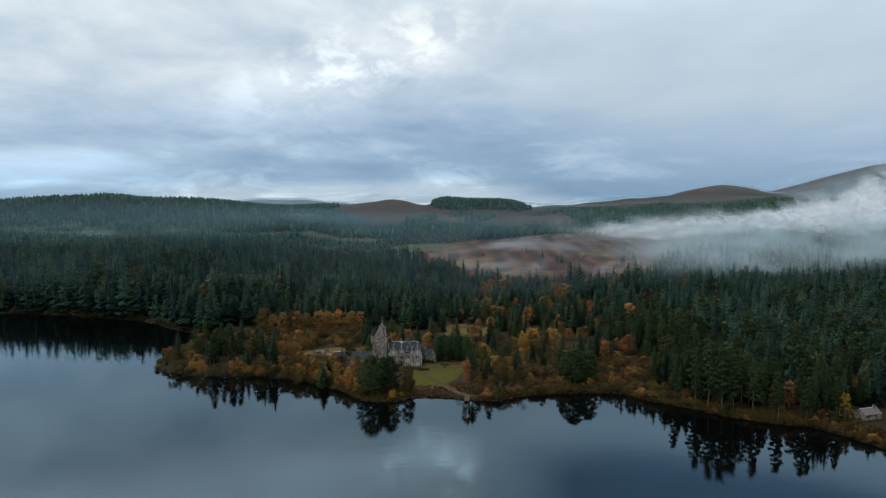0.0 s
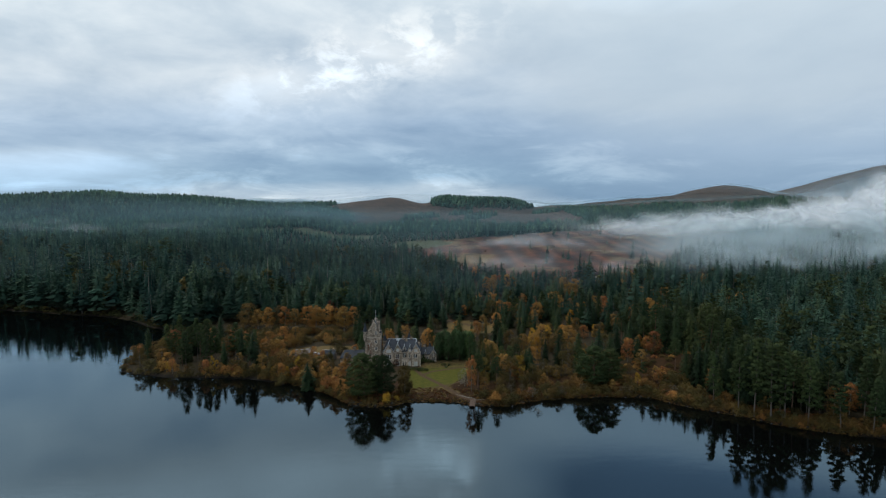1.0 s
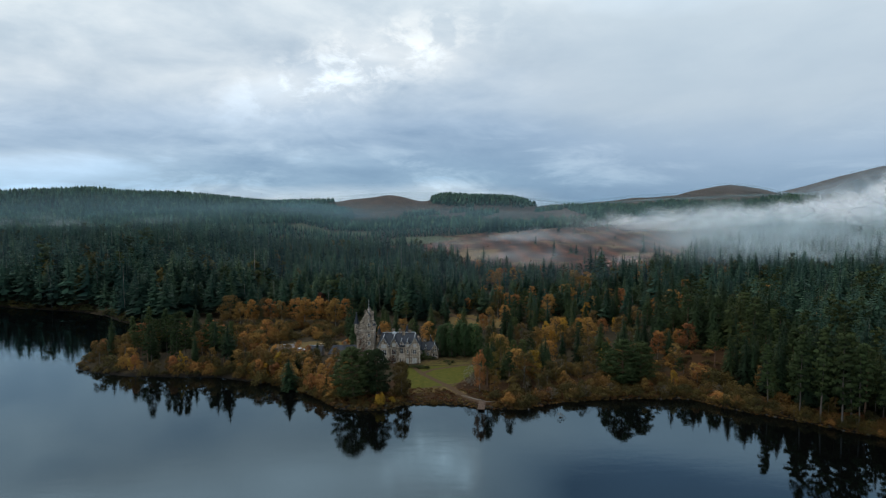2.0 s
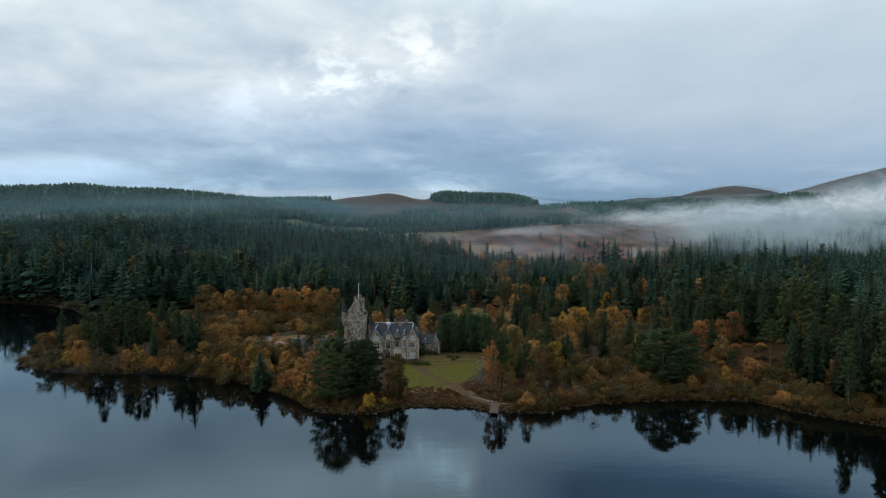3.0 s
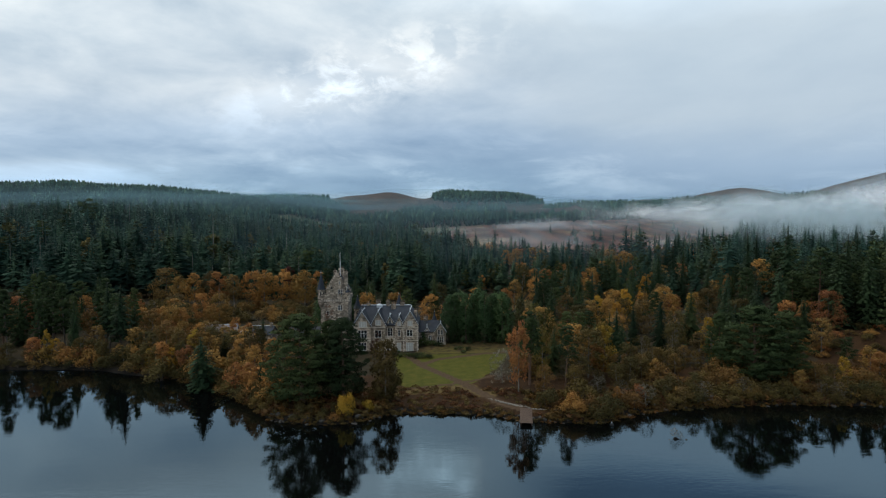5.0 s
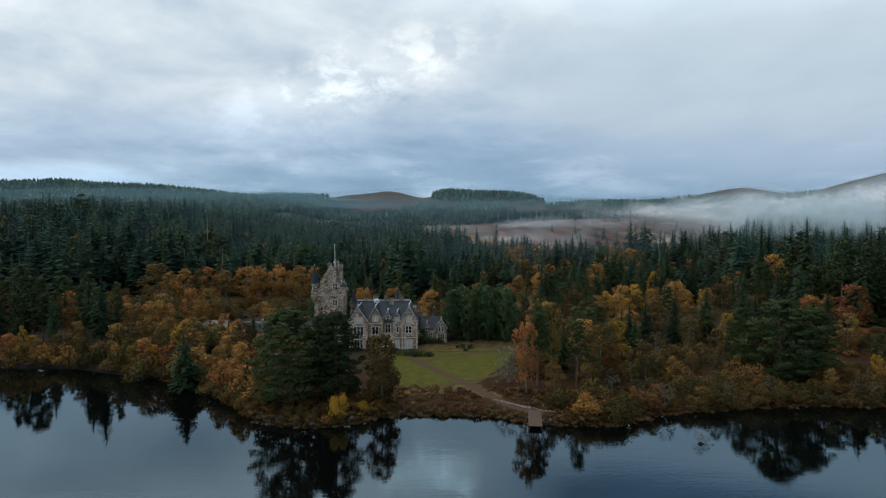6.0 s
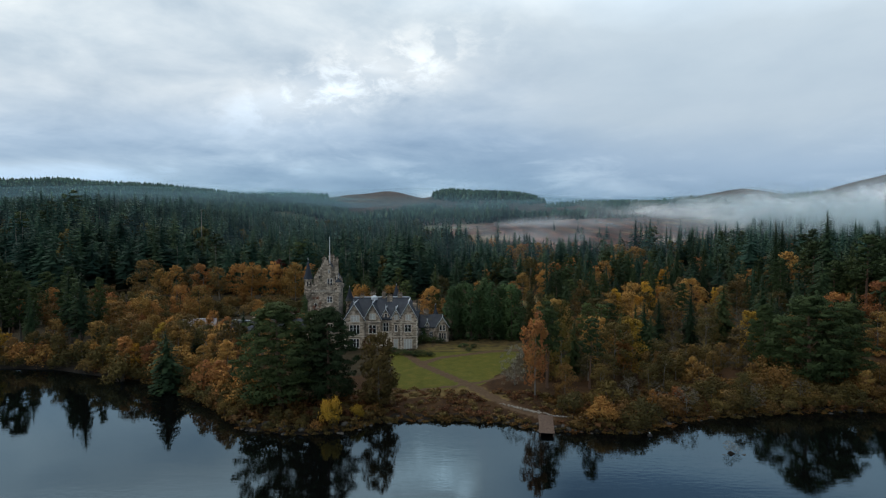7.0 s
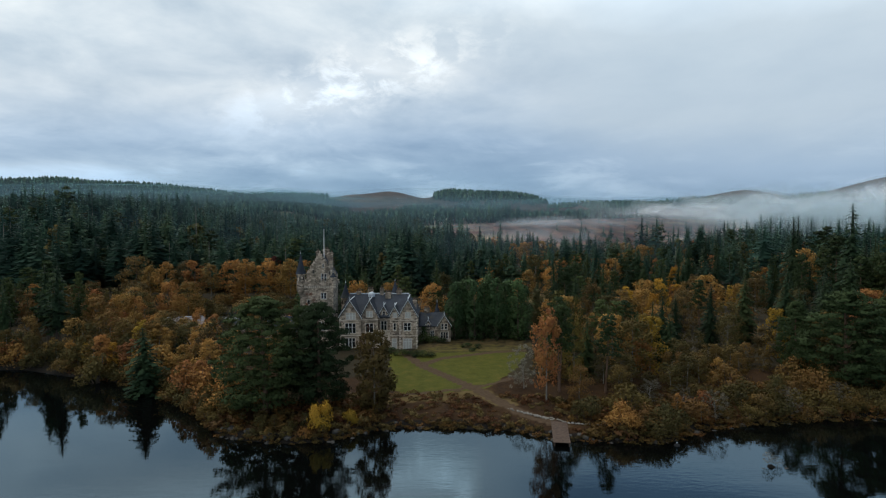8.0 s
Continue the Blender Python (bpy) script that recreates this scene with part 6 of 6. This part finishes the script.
# a crowd of small gablets and pinnacles round the cap house
for x, y, w, z0, z1 in ((-35.75, 312.1, 1.0, 16.95, 20.2), (-34.55, 311.8, .8, 18.2, 21.2), (-30.75, 311.8, .8, 18.0, 20.9), (-29.95, 313.4, .7, 16.95, 19.9)):
    bm = bmesh.new()
    prism(bm, [(x - w / 2, z0), (x + w / 2, z0), (x + w / 2, z1 - .9), (x + w / 4, z1 - .9), (x + w / 4, z1 - .4), (x + w / 9, z1 - .4), (x + w / 9, z1), (x - w / 9, z1), (x - w / 9, z1 - .4), (x - w / 4, z1 - .4), (x - w / 4, z1 - .9), (x - w / 2, z1 - .9)], y, .35)
    g = part("gablet", bm, M_STONE, house)
    bm = bmesh.new()
    box(bm, x - .13, x + .13, y - .02, y + .02, z1 - 1.9, z1 - 1.1)
    part("pane", bm, M_GLASS, g)
for i in range(1, 8):
    for a in (CX0, CX1):
        x = a + (mid - a) * (i + .45) / 8.6
        z = CE + (CP - CE) * (i + .6) / 8.6 + .3
        bm = bmesh.new()
        lathe(bm, x, CY0 - .02, [(.11, z - .5), (.09, z + .05), (.17, z + .14), (.08, z + .3), (0, z + .75)], 6)
        part("pinnacle", bm, M_STONE, house)
flagpole = part("flagpole", (lambda b: (lathe(b, -32.2, 312.6, [(.10, 22.8), (.09, 25.5), (.06, 29.2), (.10, 29.25), (0, 29.4)], 8), b)[1])(bmesh.new()), M_WHITE, house, "white wooden flagpole")


# ---- climbers on the walls ----
def climber(x0, x1, y, z0, z1, clumps, mat, label, seed):
    r = np.random.RandomState(seed)
    C = []
    for i in range(clumps):
        t = r.uniform(0, 1) ** 1.3
        x = x0 + (x1 - x0) * (.5 + (r.uniform(-.5, .5)) * (1 - .55 * t))
        C.append((x, y - .22, z0 + (z1 - z0) * t))
    v, f = scatter_leaves(r, C, r.uniform(.3, .55, clumps), 40, .10, 1.0, .1, .8)
    v[:, 1] = y - .06 - np.abs(v[:, 1] - y) * .6
    root = new("climbing_plant")
    for pn, (pv, pf), pm in (("stems", joined([tube([((x0 + x1) / 2 + r.uniform(-.3, .3), y - .1, z0 - .3), (c[0] * .6 + (x0 + x1) * .2, y - .1, c[2] * .6 + z0 * .4), (c[0], y - .1, c[2])], [.05, .035, .012], 4) for c in C[::3]]), M_BARK), ("leaves", (v, f), mat)):
        o = link_mesh(pn, pv, pf, pm, None)
        o.parent = root
    return tagged(root, label, "climber")


climber(-24.6, -20.6, 311.5, 1.9, 7.6, 34, M_CREEPER, "rusty red creeper climbing the front wall of the house", 3)
climber(-36.9, -33.6, 311.4, 6.0, 15.0, 22, M_CREEPER, "sparse red creeper climbing the tower wall", 4)
climber(-10.9, -8.2, 320.0, 1.9, 5.6, 34, M_YEW, "dark green ivy covering the wing wall", 5)


# ---- outbuildings ----
def cottage(x, y, turn, wide, deep, eave, ridge, roof_mat, label):
    c = new("cottage")
    z = float(height(x, y)[0])
    bm = bmesh.new()
    pierced(bm, [(-wide / 2, eave), (wide / 2, eave)], -.5, [(-wide * .3, -wide * .3 + .9, .9, 2.0), (wide * .12, wide * .12 + .9, .9, 2.0)], -deep / 2, .4)
    part("front_wall", bm, M_STONE, c)
    for s in (-1, 1):
        bm = bmesh.new()
        ring = [(-deep / 2 + .4, -.5), (deep / 2, -.5), (deep / 2, eave), (0, ridge), (-deep / 2 + .4, eave)]
        prism(bm, ring, -.2, .4)
        o = part("end_wall", bm, M_STONE, c)
        o.matrix_basis = pose(s * (wide / 2 - .2), 0, 0, 0, 0, 90)
    bm = bmesh.new()
    box(bm, -wide / 2 + .4, wide / 2 - .4, deep / 2 - .4, deep / 2, -.5, eave)
    part("back_wall", bm, M_STONE, c)
    for s in (-1, 1):
        bm = bmesh.new()
        slab_on(bm, [(-wide / 2 - .3, s * (deep / 2 + .3), eave - .12), (wide / 2 + .3, s * (deep / 2 + .3), eave - .12), (wide / 2 + .3, 0, ridge + .1), (-wide / 2 - .3, 0, ridge + .1)], .18)
        part("roof", bm, roof_mat, c)
    bm = bmesh.new()
    box(bm, -wide / 2 - .3, wide / 2 + .3, -.12, .12, ridge + .08, ridge + .2)
    part("ridge", bm, M_LEAD, c)
    for a in (-wide * .3, wide * .12):
        bm = bmesh.new()
        box(bm, a + .03, a + .87, -deep / 2 + .15, -deep / 2 + .2, .93, 1.97)
        part("pane", bm, M_GLASS, c)
        bm = bmesh.new()
        for b0, b1 in ((a, a + .06), (a + .42, a + .48), (a + .84, a + .9)):
            box(bm, b0, b1, -deep / 2 + .08, -deep / 2 + .14, .9, 2.0)
        part("window_frame", bm, M_WHITE, c)
    bm = bmesh.new()
    box(bm, wide * .32, wide * .32 + .8, -.35, .35, ridge - .5, ridge + 1.0)
    part("chimney", bm, M_STONE, c)
    c.matrix_basis = pose(x, y, z, 0, 0, turn)
    return tagged(c, label, "house")


cottage(-71, 328, 12, 9.0, 5.5, 2.6, 4.7, M_RUSTROOF, "low stone stable with a purplish slate roof behind trees")
cottage(-58, 327, -8, 6.5, 5.0, 2.5, 4.4, M_SLATE, "small stone outbuilding with a grey slate roof")
cottage(171.5, 228.5, 12, 8.0, 5.0, 2.3, 3.9, M_RUSTROOF, "low boathouse with a brownish roof near the shore")


def car(x, y, turn, paint, label):
    c = new("car")
    bm = bmesh.new()
    prism(bm, [(-2.1, .35), (2.1, .35), (2.15, .75), (1.9, .95), (.95, 1.0), (.35, 1.48), (-1.2, 1.5), (-1.9, 1.02), (-2.1, .85)], -.85, 1.7)
    bmesh.ops.bevel(bm, geom=bm.edges[:], offset=.07, segments=2, affect="EDGES")
    part("body", bm, paint, c)
    for s in (-.86, .84):
        bm = bmesh.new()
        prism(bm, [(.8, 1.02), (.3, 1.4), (-1.15, 1.42), (-1.7, 1.02)], s, .02)
        part("side_window", bm, M_GLASS, c)
    for wx in (-1.3, 1.3):
        for s in (-.88, .68):
            bm = bmesh.new()
            prism(bm, [(wx + .33 * math.cos(a * .5236), .33 + .33 * math.sin(a * .5236)) for a in range(12)], s, .2)
            part("wheel", bm, M_TYRE, c)
    c.matrix_basis = pose(x, y, float(height(x, y)[0]) + .02, 0, 0, turn)
    return tagged(c, label, "car", "cars by the stables")


car(-66.5, 334.5, 20, M_CARW, "white car parked on gravel by the stables")
car(-69.5, 336.2, 24, M_CARW, "white car parked on gravel by the stables")
car(-74.5, 334.0, 100, M_CARG, "dark grey car parked on gravel by the stables")


# ---- the landing and the shore ----
def boulder(r, sx, sy, sz):
    bm = bmesh.new()
    bmesh.ops.create_icosphere(bm, subdivisions=2, radius=1)
    off = Vector(r.uniform(-50, 50, 3))
    for v in bm.verts:
        k = 1 + .33 * noise.noise(v.co * 1.1 + off) + .12 * noise.noise(v.co * 3 + off)
        v.co = Vector((v.co.x * sx, v.co.y * sy, v.co.z * sz)) * k
    return bm


RB = np.random.RandomState(19)
ROCKS = []
for i in range(6):
    ob = part("boulder", boulder(RB, 1, .8, .6), M_ROCK, None)
    ROCKS.append(ob.data)
    bpy.data.objects.remove(ob)


PALE = [m.copy() for m in ROCKS]
for m in PALE:
    m.materials[0] = M_PALEROCK


def lay_rock(x, y, s, label, group, sink=.3):
    o = new("boulder", (PALE if label.startswith("pale") else ROCKS)[RB.randint(6)])
    z = max(float(height(x, y)[0]), -.25)
    o.matrix_basis = pose(x, y, z + s * .6 - s * .6 * sink * 2, RB.uniform(-12, 12), RB.uniform(-12, 12), RB.uniform(0, 360)) @ Matrix.Diagonal((s, s, s, 1))
    return tagged(o, label, "rock", group)


jetty = new("landing_stage")
for i in range(21):
    bm = bmesh.new()
    box(bm, -1.15 + RB.uniform(-.03, .03), 1.15 + RB.uniform(-.03, .03), i * .34, i * .34 + .31, .36, .43)
    part("plank", bm, M_WOOD, jetty)
for s in (-1.0, 1.0):
    bm = bmesh.new()
    box(bm, s - .07, s + .07, 0, 7.1, .2, .36)
    part("beam", bm, M_WOOD, jetty)
    for yy in (.2, 3.4, 6.7):
        bm = bmesh.new()
        lathe(bm, s, yy, [(.09, -2.2), (.09, .2)], 8)
        part("post", bm, M_WOOD, jetty)
jetty.matrix_basis = pose(11.0, 257.9, .2, 4.0, 0, -8)
tagged(jetty, "weathered brown timber landing stage at the water's edge", "jetty")

for i in range(22):
    t = i / 21
    lay_rock(10.9 - 5.7 * t + RB.uniform(-.2, .2), 265.7 + 4.6 * t + RB.uniform(-.2, .2), RB.uniform(.14, .28), "pale edging stone beside the landing path", "edging stones", .2)
    lay_rock(13.1 - 5.6 * t + RB.uniform(-.2, .2), 264.5 + 4.2 * t + RB.uniform(-.2, .2), RB.uniform(.12, .24), "pale edging stone beside the landing path", "edging stones", .2)
for i in range(14):
    lay_rock(13.4 + i * .45, 264.1 - .06 * i + RB.uniform(-.15, .15), RB.uniform(.16, .32), "pale stone of a low shore wall", "shore wall stones", .2)
n = 0
while n < 120:
    i = RB.randint(len(LINE) - 1)
    t = RB.uniform()
    x, y = LINE[i] * (1 - t) + LINE[i + 1] * t
    if not (-70 < x < 135) or (-13 < x < 8 and RB.uniform() < .6):
        continue
    x, y = x + RB.uniform(-.8, .8), y + RB.uniform(-1.0, .9)
    lay_rock(x, y, RB.uniform(.2, .6) ** 1.3 + .08, "grey boulder at the water's edge", "shore boulders", .35)
    n += 1
for x, y, s in ((-33, 262.0, .7), (-30, 260.6, .8), (-27, 260.2, .6), (-20.5, 261.9, .7), (-36, 263.2, .7), (-35, 261.2, .5)):
    lay_rock(x, y, s, "large grey boulder at the water's edge", "shore boulders", .3)
# clipped shrubs along the terrace before the house
for x, y, h in ((-9.5, 303.5, 1.5), (-7.8, 303.2, 1.3), (-11.4, 303.8, 1.6), (-14, 304.5, 1.7), (0.5, 312.5, 1.3), (3.0, 312.0, 1.1), (1.6, 308.6, .9), (-16.5, 307, 1.6), (-5.2, 317.2, 1.4), (-9.5, 318.6, 2.4), (-7.6, 318.2, 2.0)):
    plant("shrub", x, y, h * 1.15, 1.5, "low dark shrub on the terrace before the house")
# a small islet off the east bank, and a mooring buoy
plant("greywillow", 35.6, 251.4, 1.5, 1.5, "low grey willow bush on a tiny islet in the loch")
plant("greywillow", 36.6, 251.2, 1.2, 1.6, "bare grey bush on a tiny islet in the loch")
for x, y, sz in ((34.6, 250.8, .35), (37.4, 250.7, .4), (36.1, 249.9, .3), (35.3, 252.4, .3)):
    lay_rock(x, y, sz, "wet grey stone of a tiny islet", "islet stones", .3)
buoy = new("mooring_buoy")
bm = bmesh.new()
lathe(bm, 0, 0, [(.12, -.30), (.34, -.12), (.40, .05), (.34, .24), (.14, .36), (.10, .38)], 16)
part("float", bm, M_TYRE, buoy, "round black float")
bm = bmesh.new()
lathe(bm, 0, 0, [(.05, .38), (.05, .46), (.10, .50), (.10, .54), (.04, .58)], 8)
part("mooring_ring", bm, M_LEAD, buoy)
buoy.matrix_basis = pose(26.8, 258.1, 0)
tagged(buoy, "small black mooring buoy floating on the loch", "buoy")
